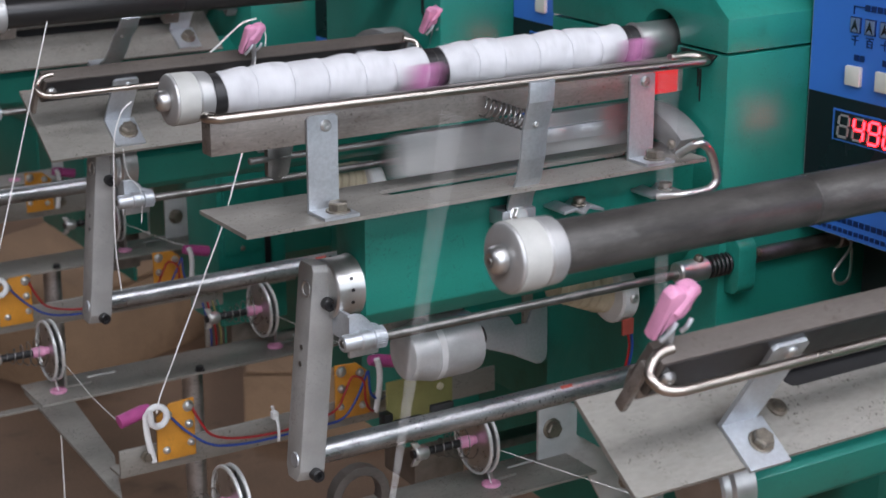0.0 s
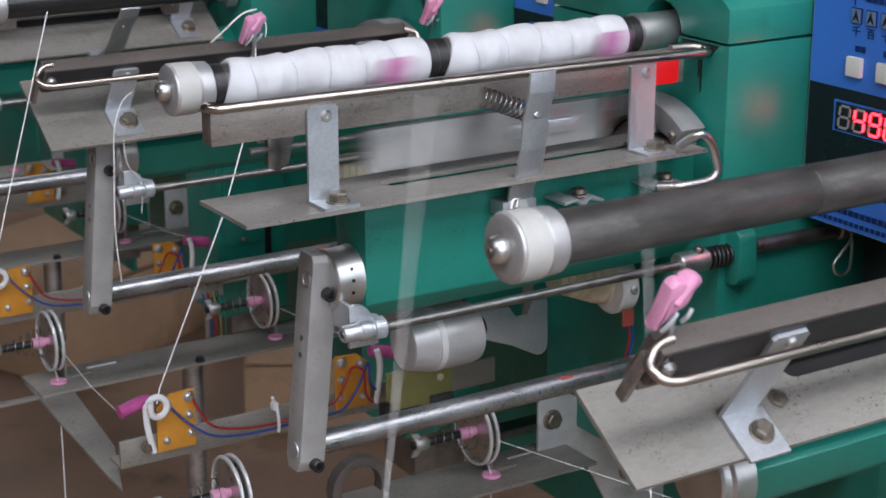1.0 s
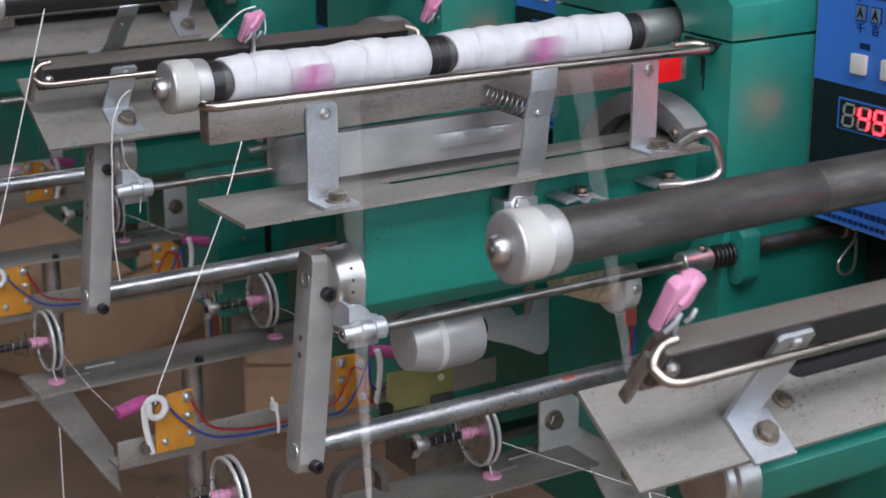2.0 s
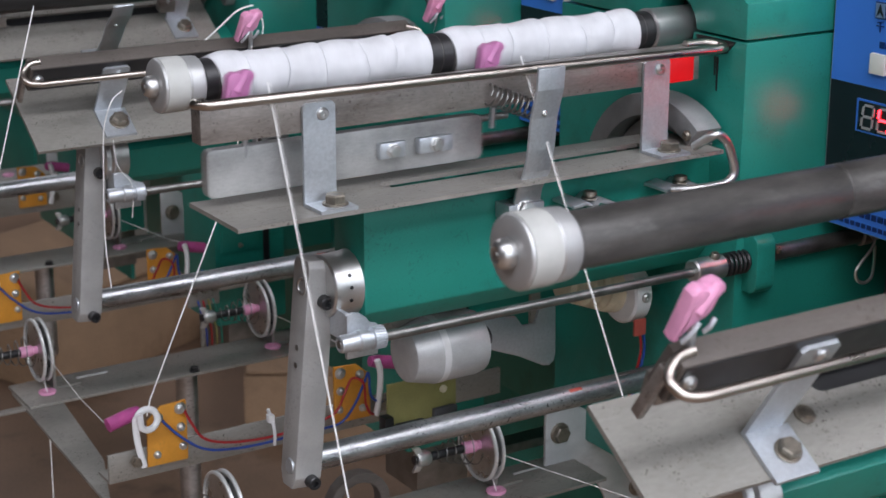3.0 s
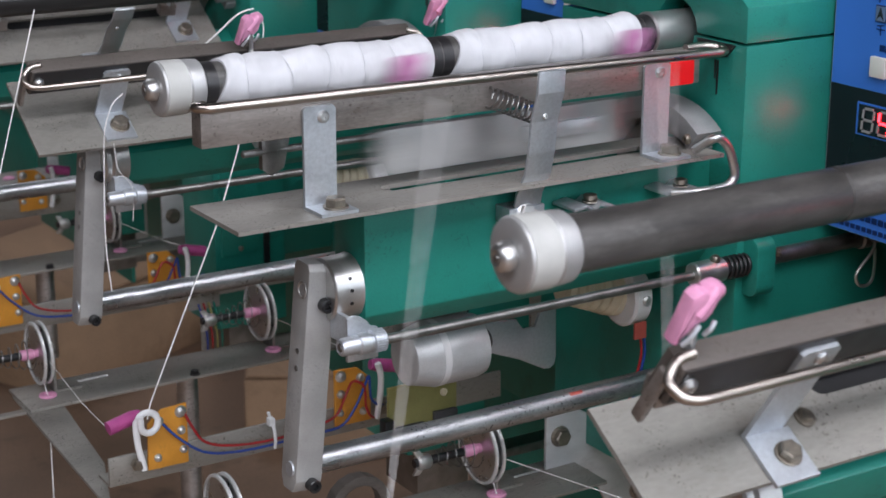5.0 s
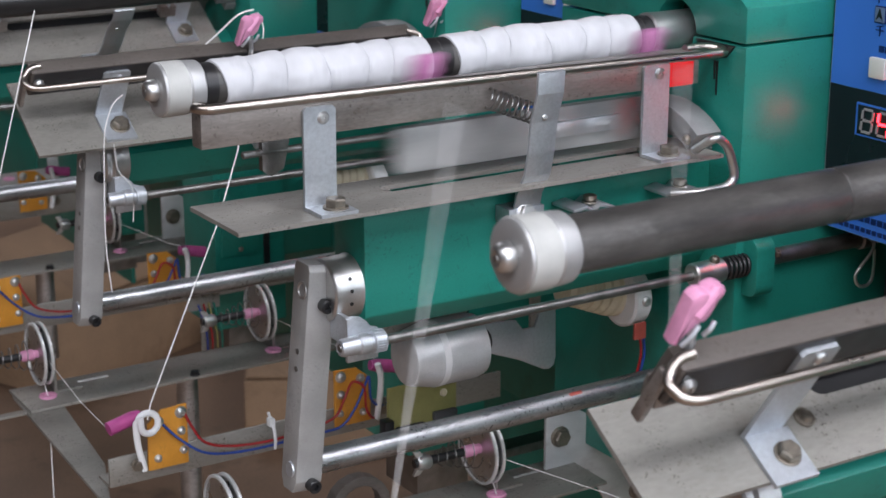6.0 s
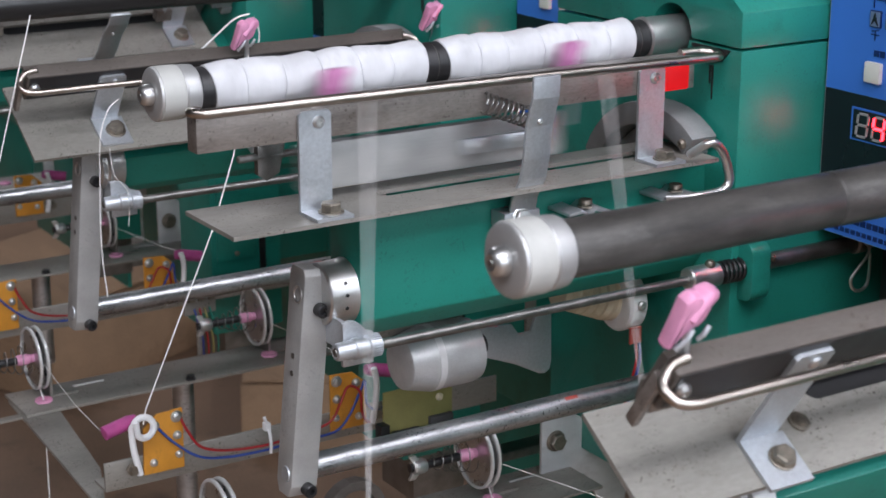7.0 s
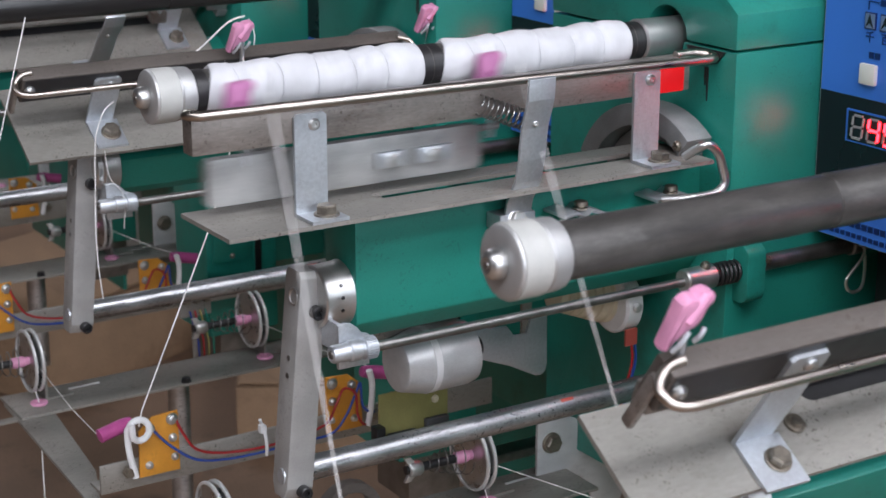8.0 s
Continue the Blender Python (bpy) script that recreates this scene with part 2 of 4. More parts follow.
def prism(bm, poly, axis, lo, hi, bevel=0.0):
    """A plane outline (two coordinates, the axes in order x, y, z without the given one) drawn out along an axis."""
    def at(p, w):
        return {"x": (w, *p), "y": (p[0], w, p[1]), "z": (*p, w)}[axis]
    a = [bm.verts.new(at(p, lo)) for p in poly]
    b = [bm.verts.new(at(p, hi)) for p in poly]
    n = len(poly)
    fs = [bm.faces.new(a), bm.faces.new(b[::-1])]
    for i in range(n):
        fs.append(bm.faces.new((a[i], b[i], b[(i + 1) % n], a[(i + 1) % n])))
    bmesh.ops.recalc_face_normals(bm, faces=fs)
    if bevel:
        es = list({e for v in a + b for e in v.link_edges})
        bmesh.ops.bevel(bm, geom=es, offset=bevel, segments=2, affect="EDGES", profile=0.6)
    return bm


def round_poly(cx, cy, w, h, r, n=4):
    out = []
    for qx, qy, a0 in ((1, 1, 0), (-1, 1, 90), (-1, -1, 180), (1, -1, 270)):
        for i in range(n + 1):
            a = radians(a0 + 90 * i / n)
            out.append((cx + qx * (w / 2 - r) + r * math.cos(a), cy + qy * (h / 2 - r) + r * math.sin(a)))
    return out


def thing(name, at, label, category, group="", kind=""):
    ob = new(name)
    ob.empty_display_size = 0.02
    ob.location = (at[0], at[1], at[2] + Z0)
    return tagged(ob, label, category, group, kind)


def part(name, bm, material, parent, label="", smooth=True, m=None):
    """One mesh object, drawn in machine coordinates, under a thing or under a part of it."""
    root = parent
    while root.parent:
        root = root.parent
    if m is not None:
        bm.transform(m)
    bm.transform(Matrix.Translation(-(root.location - Vector((0, 0, Z0)))))
    bmesh.ops.recalc_face_normals(bm, faces=bm.faces)
    me = bpy.data.meshes.new(name)
    bm.to_mesh(me)
    bm.free()
    me.materials.append(material)
    if smooth:
        me.shade_smooth()
        me.set_sharp_from_angle(angle=radians(35))
    ob = new(name, me)
    ob.parent = parent
    return tagged(ob, label)


def B():
    return bmesh.new()


def copies(ob, ks):
    """The same thing on other winding units."""
    return [copy_thing(ob, Matrix.Translation(ob.location + Vector((0, PITCH * k, 0)))) for k in ks]


# ---- room ----
def plain(name, bm, material, label, category, kind="structure"):
    me = bpy.data.meshes.new(name)
    bmesh.ops.recalc_face_normals(bm, faces=bm.faces)
    bm.to_mesh(me)
    bm.free()
    me.materials.append(material)
    return tagged(new(name, me), label, category, "", kind)


def room():
    plain("floor", box(B(), -5, 5, -5, 6, -0.1, 0), FLOOR, "brown painted workshop floor, worn and dusty", "floor")
    plain("ceiling", box(B(), -5, 5, -5, 6, 3.4, 3.5), WALL, "plain grey workshop ceiling", "ceiling")
    plain("wall_north", box(B(), -5, 5, 6, 6.15, 0, 3.4), WALL, "plain grey plastered workshop wall", "wall")
    # a band of unseen windows is added in the wall behind the operator
    for x0, x1, z0, z1 in ((-5, 5, 0, 1.5), (-5, 5, 3.2, 3.4), (-5, -3.2, 1.5, 3.2), (3.2, 5, 1.5, 3.2), (-0.3, 0.3, 1.5, 3.2)):
        plain("wall_south", box(B(), x0, x1, -5.15, -5, z0, z1), WALL, "plain grey plastered workshop wall", "wall")
    plain("wall_east", box(B(), 5, 5.15, -5.15, 6.15, 0, 3.4), WALL, "plain grey plastered workshop wall", "wall")
    plain("wall_west", box(B(), -5.15, -5, -5.15, 6.15, 0, 3.4), WALL, "plain grey plastered workshop wall", "wall")
    # lamps in the openings, added to brighten the machine's front
    for x in (-1.75, 1.75):
        lamp = bpy.data.lights.new("window_daylight", "AREA")
        lamp.shape, lamp.size, lamp.size_y, lamp.energy, lamp.color = "RECTANGLE", 2.9, 1.7, WINDOW_WATTS, (0.815, 0.878, 1.0)
        ob = new("window_daylight", lamp)
        ob.matrix_basis = look((x, -4.98, 2.35), (x, 0, 2.35))
    first = thing("ceiling_light", (0, 0, 3.36 - Z0), "broad white four tube fluorescent ceiling light, switched on", "ceiling light", "ceiling lights")
    part("housing", box(B(), -0.7, 0.7, -0.45, 0.45, 3.34 - Z0, 3.4 - Z0, 0.01), LAMP_WHITE, first)
    for y in (-0.36, -0.12, 0.12, 0.36):
        part("tube", cyl(B(), (-0.65, y, 3.32 - Z0), (0.65, y, 3.32 - Z0), 0.014, 12), TUBE_GLOW, first)
    spots = [(-2.3, -1.7), (-0.6, -1.7), (1.1, -1.7), (-1.5, -2.9), (0.2, -2.9), (1.9, -2.9), (-2.8, -0.8), (0.6, 3.6)]
    first.location.x, first.location.y = spots[0]
    for x, y in spots[1:]:
        copy_thing(first, Matrix.Translation((x, y, first.location.z)))
    for x, y in spots:
        lamp = bpy.data.lights.new("ceiling_lamp", "AREA")
        lamp.shape, lamp.size, lamp.size_y, lamp.energy, lamp.color = "RECTANGLE", 1.3, 0.84, LAMP_WATTS, (0.892, 0.897, 1.0)
        ob = new("ceiling_lamp", lamp)
        ob.location = (x, y, 3.28)


room()


# ---- machine heads ----
def arc_pts(cy, cz, r, a0, a1, n):
    return [(cy + r * math.cos(radians(a0 + (a1 - a0) * i / n)), cz + r * math.sin(radians(a0 + (a1 - a0) * i / n))) for i in range(n + 1)]


def machine_head():
    t = thing("winding_machine", (0.45, 0.03, -0.33), "green painted steel head of a yarn winding unit", "winding machine", "winding unit heads")
    r = 0.0205
    body = [(-0.07, -0.33), (-0.07, -0.0008), (-0.0175, -0.0008)] + arc_pts(0, -0.0008, 0.0175, 180, 360, 10)[1:] + [(0.13, -0.0008), (0.13, -0.33)]
    part("body", prism(B(), body, "x", HEAD, 0.62, 0.0012), GREEN, t)
    lid = [(-0.07, 0.0008), (-0.07, 0.024), (-0.052, 0.038), (0.112, 0.038), (0.13, 0.024), (0.13, 0.0008), (r, 0.0008)] + arc_pts(0, 0.0008, r, 0, 180, 14)[1:]
    part("cover", prism(B(), lid, "x", HEAD - 0.0006, 0.62, 0.0018), GREEN, t, "green cover hood with folded edges")
    # the recess under the cover is not cut; its shade is a black patch
    notch = [(-0.022, -0.0015), (-0.060, -0.0015), (-0.052, -0.0100), (-0.034, -0.0135), (-0.026, -0.0080)]
    part("notch_plate", prism(B(), notch, "x", HEAD - 0.0016, HEAD + 0.001, 0.0003), SHADE_OIL_BLACK, t, "black patch standing for the shaded notch under the cover")
    for y, z in ((-0.043, -0.036), (-0.0405, -0.026)):
        part("oil_streak", prism(B(), [(y - 0.0006, z), (y + 0.0006, z), (y + 0.0010, -0.0135), (y - 0.0010, -0.0135)], "x", HEAD - 0.0004, HEAD + 0.0005), SHADE_OIL_BLACK, t, "dried black oil streak")
    # black disc inside the opening stands for the bore's shade
    part("spindle_bore", cyl(B(), (HEAD + 0.02, 0, 0), (HEAD + 0.025, 0, 0), 0.022, 24), BLACK, t)
    for r0, r1, x0, x1 in ((0.0600, 0.0750, 0.322, 0.343), (0.0500, 0.0585, 0.334, 0.345)):
        ring = arc_pts(-0.010, -0.1165, r1, 24, 128, 20) + arc_pts(-0.010, -0.1165, r0, 128, 24, 20)
        part("curved_slot_plate", prism(B(), ring, "x", x0, x1, 0.001), CAST, t, "grey cast curved slot plate")
    part("slot_bolt", screw(B(), (0.322, -0.047, -0.062), (-1, 0, 0), 0.0035, 0.003), BOLT, t)
    return t


head = machine_head()
copies(head, (-1, 1, 2, 3))


def segment_digit(t, y, z, w, h, lit):
    """A seven segment digit that faces the operator; y runs from its left edge to the side."""
    s = 0.0015
    bars = {"a": (0, h, w, h), "d": (0, 0, w, 0), "g": (0, h / 2, w, h / 2), "f": (0, h / 2, 0, h), "e": (0, 0, 0, h / 2), "b": (w, h / 2, w, h), "c": (w, 0, w, h / 2)}
    for k, (u0, v0, u1, v1) in bars.items():
        bm = B()
        lean = 0.10
        def at(u, v):
            return (y - u - v * lean, z + v)
        if u0 == u1:
            poly = [at(u0 - s / 2, v0 + s * 0.6), at(u0 + s / 2, v0 + s * 0.6), at(u0 + s / 2, v1 - s * 0.6), at(u0 - s / 2, v1 - s * 0.6)]
        else:
            poly = [at(u0 + s * 0.6, v0 - s / 2), at(u1 - s * 0.6, v0 - s / 2), at(u1 - s * 0.6, v0 + s / 2), at(u0 + s * 0.6, v0 + s / 2)]
        part("segment", prism(bm, poly, "x", 0.4178, 0.419), DIGIT_ON if k in lit else DIGIT_OFF, t, "lit red segment" if k in lit else "")


def control_panel():
    t = thing("control_panel", (0.43, -0.16, -0.05), "blue and black control panel with a red digital counter", "control panel", "control panels")
    part("housing", box(B(), 0.4215, 0.5, -0.249, -0.0705, -0.128, 0.06, 0.002), PANEL_EDGE, t, "grey steel housing")
    # added black box stands for the shaded gap below the panel
    part("base_box", box(B(), 0.4700, 0.5900, -0.235, -0.086, -0.300, -0.1285, 0.003), BLACK, t, "black box added for the shade under the panel")
    part("blue_face", box(B(), 0.420, 0.4216, -0.247, -0.0735, -0.030, 0.058), PANEL_BLUE, t)
    part("black_face", box(B(), 0.420, 0.4216, -0.247, -0.0735, -0.100, -0.0302), PANEL_BLACK, t)
    part("lower_blue_face", box(B(), 0.420, 0.4216, -0.247, -0.0735, -0.1265, -0.1002), PANEL_BLUE, t)
    part("display_rim", box(B(), 0.4190, 0.4202, -0.162, -0.099, -0.0600, -0.0385), PANEL_BLUE, t, "blue rim of the counter window")
    part("display_window", box(B(), 0.4186, 0.4192, -0.160, -0.101, -0.0588, -0.0397), PANEL_BLACK, t)
    for y, lit in ((-0.1045, ""), (-0.1185, "fgbc"), (-0.1325, "abcdfg"), (-0.1465, "abcdef")):
        segment_digit(t, y, -0.0568, 0.0092, 0.0150, lit)
    for y in (-0.1092, -0.1365, -0.164):
        part("button", box(B(), 0.4165, 0.4202, y - 0.0135, y, -0.0205, -0.0070, 0.0012), BUTTON, t, "square ivory push button")
    for y in (-0.1092, -0.1225, -0.136, -0.1495):
        b = part("toggle", box(B(), 0.4190, 0.4202, y - 0.0095, y, 0.0148, 0.0255, 0.0002), PANEL_PRINT, t)
        part("key_face", box(B(), 0.4186, 0.4191, y - 0.0088, y - 0.0007, 0.0155, 0.0248), TOGGLE_FACE, b, "grey blue key face")
        part("arrow", prism(B(), [(y - 0.0047, 0.0243), (y - 0.0015, 0.0160), (y - 0.0047, 0.0190), (y - 0.0079, 0.0160)], "x", 0.4182, 0.4187), PANEL_BLACK, b)
    bm = B()
    for y, word in zip((-0.1140, -0.1273, -0.1408, -0.1543), "\u5343\u767e\u5341\u4e2a"):
        txt = bpy.data.curves.new("character", "FONT")
        txt.body, txt.size, txt.align_x, txt.extrude = word, 0.0078, "CENTER", 0.0002
        txt.materials.append(PANEL_PRINT)
        ob = new("character", txt)
        ob.parent = t
        ob.matrix_basis = Matrix(((0, 0, -1, 0.4196 - 0.43), (-1, 0, 0, y + 0.16), (0, 1, 0, 0.0070 + 0.05), (0, 0, 0, 1)))
    for y0, n in ((-0.1145, 2), (-0.1400, 2)):
        for i in range(n):
            box(bm, 0.4193, 0.4202, y0 - i * 0.005 - 0.004, y0 - i * 0.005, -0.0035, 0.0005)
    for i in range(4):
        box(bm, 0.4193, 0.4202, -0.1215 - i * 0.0055 - 0.0042, -0.1215 - i * 0.0055, 0.0305, 0.0345)
    for i in range(18):
        box(bm, 0.4193, 0.4202, -0.080 - i * 0.0055 - 0.0042, -0.080 - i * 0.0055, -0.1165, -0.1125)
        box(bm, 0.4193, 0.4202, -0.080 - i * 0.0050 - 0.0034, -0.080 - i * 0.0050, -0.1235, -0.1205)
    box(bm, 0.4193, 0.4202, -0.1205, -0.1115, 0.0322, 0.0328)
    box(bm, 0.4193, 0.4202, -0.1545, -0.1450, 0.0322, 0.0328)
    box(bm, 0.4193, 0.4202, -0.1118, -0.1112, 0.0270, 0.0328)
    box(bm, 0.4193, 0.4202, -0.1548, -0.1542, 0.0270, 0.0328)
    tagged(part("panel_print", bm, PANEL_PRINT, t, "dark blue printed marks"), kind="stuff")
    return t


panel = control_panel()
copies(panel, (-1, 1, 2))


# ---- beams, levers and shafts under each spindle ----
def beam():
    t = thing("support_beam", (0.2, -0.02, -0.11), "green painted cantilever box beam with a turned steel hub", "support beam", "support beams")
    poly = [(-0.040, -0.0785), (-0.040, -0.1430), (-0.030, -0.1555), (-0.012, -0.1555), (-0.003, -0.1430), (-0.003, -0.0785)]
    part("box_section", prism(B(), poly, "x", 0.085, HEAD, 0.0012), GREEN, t)
    bm = lathe(B(), (0.066, -0.0205, -0.1275), (1, -0.0205, -0.1275), [(0, 0.0178), (0.0012, 0.0190), (0.0175, 0.0194), (0.019, 0.0200)], 40)
    part("hub", bm, STEEL, t, "turned steel hub")
    for x in (0.100, 0.335):
        part("spacer", box(B(), x - 0.012, x + 0.012, -0.038, -0.005, -0.0786, -0.0714, 0.0005), DARK_STEEL, t)
    for a in (60, 150, 172, 196, 290):
        part("hub_hole", lathe(B(), (0.0765, -0.0205 + 0.0190 * math.cos(radians(a)), -0.1275 + 0.0190 * math.sin(radians(a))), (0.0765, -0.0205 + math.cos(radians(a)), -0.1275 + math.sin(radians(a))), [(0, 0.0012), (0.0008, 0.0012)], 8), BLACK, t)
    return t


def idle_beam():
    """On an idle unit the beam is turned about its shaft with the tray."""
    t = thing("support_beam", (0.2, -0.02 - PITCH, -0.11), "green painted cantilever beam turned down with its tray", "support beam", "support beams")
    poly = [(-0.033, -0.108), (-0.033, -0.140), (-0.030, -0.150), (-0.012, -0.150), (-0.003, -0.140), (-0.003, -0.108)]
    m = Matrix.Translation((0, -0.0215 - PITCH, -0.124)) @ pose(0, 0, 0, 34, 0, 0) @ Matrix.Translation((0, 0.0215, 0.124))
    part("box_section", prism(B(), poly, "x", 0.085, HEAD, 0.0012), GREEN, t, m=m)
    bm = lathe(B(), (0.066, -0.020 - PITCH, -0.124), (1, -0.020 - PITCH, -0.124), [(0, 0.0175), (0.0012, 0.0188), (0.005, 0.0188), (0.0065, 0.0207), (0.0185, 0.0207), (0.019, 0.020)], 40)
    part("hub", bm, STEEL, t, "turned steel hub")
    return t


beam()
copies(idle_beam(), (2, 3, 4))


def lever():
    t = thing("lever_arm", (0.053, -0.018, -0.18), "grey steel lever arm clamped on the beam, carrying a pipe", "lever arm", "lever arms")
    lean = Matrix.Translation((0.0550, -0.0175, -0.182)) @ pose(0, 0, 0, 0, 5.5, 0)
    out = [(-0.0095, 0.0685), (-0.0072, 0.0725), (0.0072, 0.0725), (0.0095, 0.0685), (0.0095, -0.064), (0.006, -0.0715), (-0.006, -0.0715), (-0.0095, -0.064)]
    part("arm", prism(B(), out, "x", -0.0065, 0.0115, 0.0008), ARM, t, m=lean)
    part("top_pin", lathe(B(), (-0.0072, -0.0022, 0.0560), (1, -0.0022, 0.0560), [(0.0010, 0.0036), (0.0, 0.0044), (0.0, 0.0054), (0.004, 0.0056)], 20), STEEL, t, m=lean)
    part("bottom_pin", lathe(B(), (-0.0075, -0.0022, -0.0575), (1, -0.0022, -0.0575), [(0, 0.0046), (0.0012, 0.0052), (0.004, 0.0052)], 20), ZINC, t, m=lean)
    for z in (0.0175, 0.0065):
        part("small_hole", lathe(B(), (-0.0069, -0.001, z), (1, -0.001, z), [(0, 0.0018), (0.003, 0.0018)], 12), DARK_STEEL, t, m=lean)
    for z in (0.048, -0.0660):
        part("socket_bolt", lathe(B(), (0.0045, -0.0090, z), (0.0045, -1, z), [(0, 0.0042), (0.006, 0.0042), (0.0066, 0.0036), (0.0066, 0.0021), (0.004, 0.002)], 18), BLACK, t, "black socket head bolt", m=lean)
    part("pipe", lathe(B(), (0.047, -0.018, -0.2385), (1, -0.018, -0.2385), [(0, 0.0079), (0.56, 0.0079)], 32), PIPE, t, "scratched bare steel pipe")
    # the counter's red reflection on the pipe, painted as a thin patch
    mark = [(-0.018 + 0.0080 * math.cos(radians(a)), -0.2385 + 0.0080 * math.sin(radians(a))) for a in range(118, 137, 3)]
    mark += [(-0.018 + 0.0076 * math.cos(radians(a)), -0.2385 + 0.0076 * math.sin(radians(a))) for a in range(136, 117, -3)]
    part("paint_mark", prism(B(), mark, "x", 0.2500, 0.2600), RED_PLASTIC, t, "small red glint of the counter, painted on the pipe")
    return t


arm = lever()
copies(arm, (1, 2))


def tension_shaft():
    t = thing("tension_shaft", (0.2, -0.072, -0.146), "thin steel shaft with a turned clamping knob", "shaft", "tension shafts")
    part("rod", cyl(B(), (0.07, -0.072, -0.146), (0.312, -0.072, -0.146), 0.0030, 16), DARK_STEEL, t)
    bm = lathe(B(), (0.0455, -0.072, -0.1455), (1, -0.072, -0.1455), [(0.0006, 0.0028), (0.0, 0.0034), (0.0005, 0.0048), (0.002, 0.0053), (0.0115, 0.0055), (0.0125, 0.0064), (0.0180, 0.0064), (0.0190, 0.0050), (0.021, 0.0050), (0.0215, 0.0064), (0.0285, 0.0064), (0.0295, 0.0056)], 28)
    k = part("knob", bm, ZINC, t, "bright turned clamping knob")
    lug = [(0.0545, -0.1320), (0.0590, -0.1308), (0.0635, -0.1318), (0.0675, -0.1350), (0.0700, -0.1385), (0.0750, -0.1400), (0.0750, -0.1585), (0.0545, -0.1585)]
    part("lug", prism(B(), lug, "y", -0.0655, -0.0625, 0.0006), ZINC, t, "zinc bracket lug")
    part("lug_web", box(B(), 0.0640, 0.0670, -0.0630, -0.0150, -0.1560, -0.1380, 0.0005), ZINC, t)
    part("knob_bore", lathe(B(), (0.0452, -0.072, -0.1455), (1, -0.072, -0.1455), [(0, 0.0022), (0.001, 0.0028)], 12), DARK_STEEL, k)
    for i in range(26):
        w = 2 * math.pi * i / 26
        part("knurl", box(B(), 0.0672, 0.0742, -0.0723, -0.0717, -0.1393, -0.1386), ZINC, k, m=Matrix.Translation((0, -0.072, -0.1455)) @ Matrix.Rotation(w, 4, "X") @ Matrix.Translation((0, 0.072, 0.1455)))
    c = part("coupling", lathe(B(), (0.305, -0.072, -0.1455), (1, -0.072, -0.1455), [(0, 0.0070), (0.001, 0.0080), (0.024, 0.0080), (0.025, 0.0070)], 28), STEEL, t, "steel coupling sleeve")
    part("set_screw", screw(B(), (0.322, -0.074, -0.138), (0, -0.2, 1), 0.0035, 0.0035), BOLT, c)
    part("spring", coil(B(), (0.330, -0.072, -0.1455), (0.352, -0.072, -0.1455), 0.0068, 6, 0.0013), BLACK, t, "oily black coil spring")
    part("bearing", prism(B(), round_poly(-0.071, -0.1470, 0.026, 0.040, 0.008, 5), "x", 0.350, 0.366, 0.0015), GREEN, t, "green painted bearing block")
    part("drive_shaft", cyl(B(), (0.370, -0.072, -0.144), (0.60, -0.072, -0.144), 0.0056, 20), DARK_STEEL, t)
    return t


shaft = tension_shaft()
for ob in copies(shaft, (1, 2)):
    ob.location += Vector((0.007, 0, 0.004))
shaft.location.x += 0.0042


# ---- spindles ----
def spindle_parts(t):
    stub = part("stub", lathe(B(), (-0.0318, 0, 0), (1, 0, 0), [(0.0004, 0.0022), (0.0, 0.0034), (0.0008, 0.0050), (0.0022, 0.0060), (0.0040, 0.0063), (0.0062, 0.0063), (0.0066, 0.0056), (0.012, 0.0056)], 32), STEEL, t, "polished steel stub")
    part("centre_hole", lathe(B(), (-0.0319, 0, 0), (1, 0, 0), [(0, 0.0014), (0.0014, 0.0022)], 12), DARK_STEEL, stub)
    c = part("end_cap", lathe(B(), (-0.0255, 0, 0), (1, 0, 0), [(0.0006, 0.0085), (0.0003, 0.0132), (0.0012, 0.0150), (0.0024, 0.0154), (0.0158, 0.0150), (0.0162, 0.0144), (0.0168, 0.0146), (0.0175, 0.0152), (0.0215, 0.0151), (0.0252, 0.0147), (0.0262, 0.0138)], 56), ALU_WHITE, t, "turned aluminium end cap")
    part("band", lathe(B(), (-0.0232, 0, 0), (1, 0, 0), [(0, 0.0150), (0.0004, 0.01575), (0.0132, 0.01565), (0.0138, 0.0150)], 56), BAND, c, "milky white plastic band")
    part("core", lathe(B(), (-0.001, 0, 0), (1, 0, 0), [(0, 0.0122), (0.147, 0.0122), (0.1475, 0.0119), (0.1485, 0.0119), (0.149, 0.0124), (0.322, 0.0124)], 40), RUBBER, t, "dark grey rubber covered core")
    part("chuck", lathe(B(), (0.3215, 0, 0), (1, 0, 0), [(0, 0.0128), (0.001, 0.0142), (0.003, 0.0142), (0.0034, 0.0138), (0.068, 0.0138)], 40), CHUCK, t, "grey steel chuck")


spindle = thing("spindle", (0.15, 0, 0), "spinning winding spindle with a pale end cap and dark core", "spindle", "winding spindles")
spindle_parts(spindle)
for at in (0.0015, 0.150, 0.158, 0.3060, 0.3140):
    part("tape_band", cyl(B(), (at, 0, 0), (at + 0.007, 0, 0), 0.0127, 36), TAPE, spindle, "black tape band")
idle = thing("spindle", (0.1465, -PITCH, 0), "idle empty winding spindle with pale cap and dark core", "spindle", "winding spindles")
made_idle = {}
for ob in [o for o in spindle.children_recursive if not o.name.startswith("tape_band")]:
    c = made_idle[ob] = ob.copy()
    scene.collection.objects.link(c)
    c.parent = made_idle.get(ob.parent, idle)
shaded_core = None
for ob in copies(idle, (2, 3)):
    # the spindles behind get a darker core colour in place of dimmer light
    for c in ob.children:
        if c.name.startswith("core"):
            shaded_core = shaded_core or c.data.copy()
            shaded_core.materials[0] = SHADE_OIL_BLACK
            c.data = shaded_core
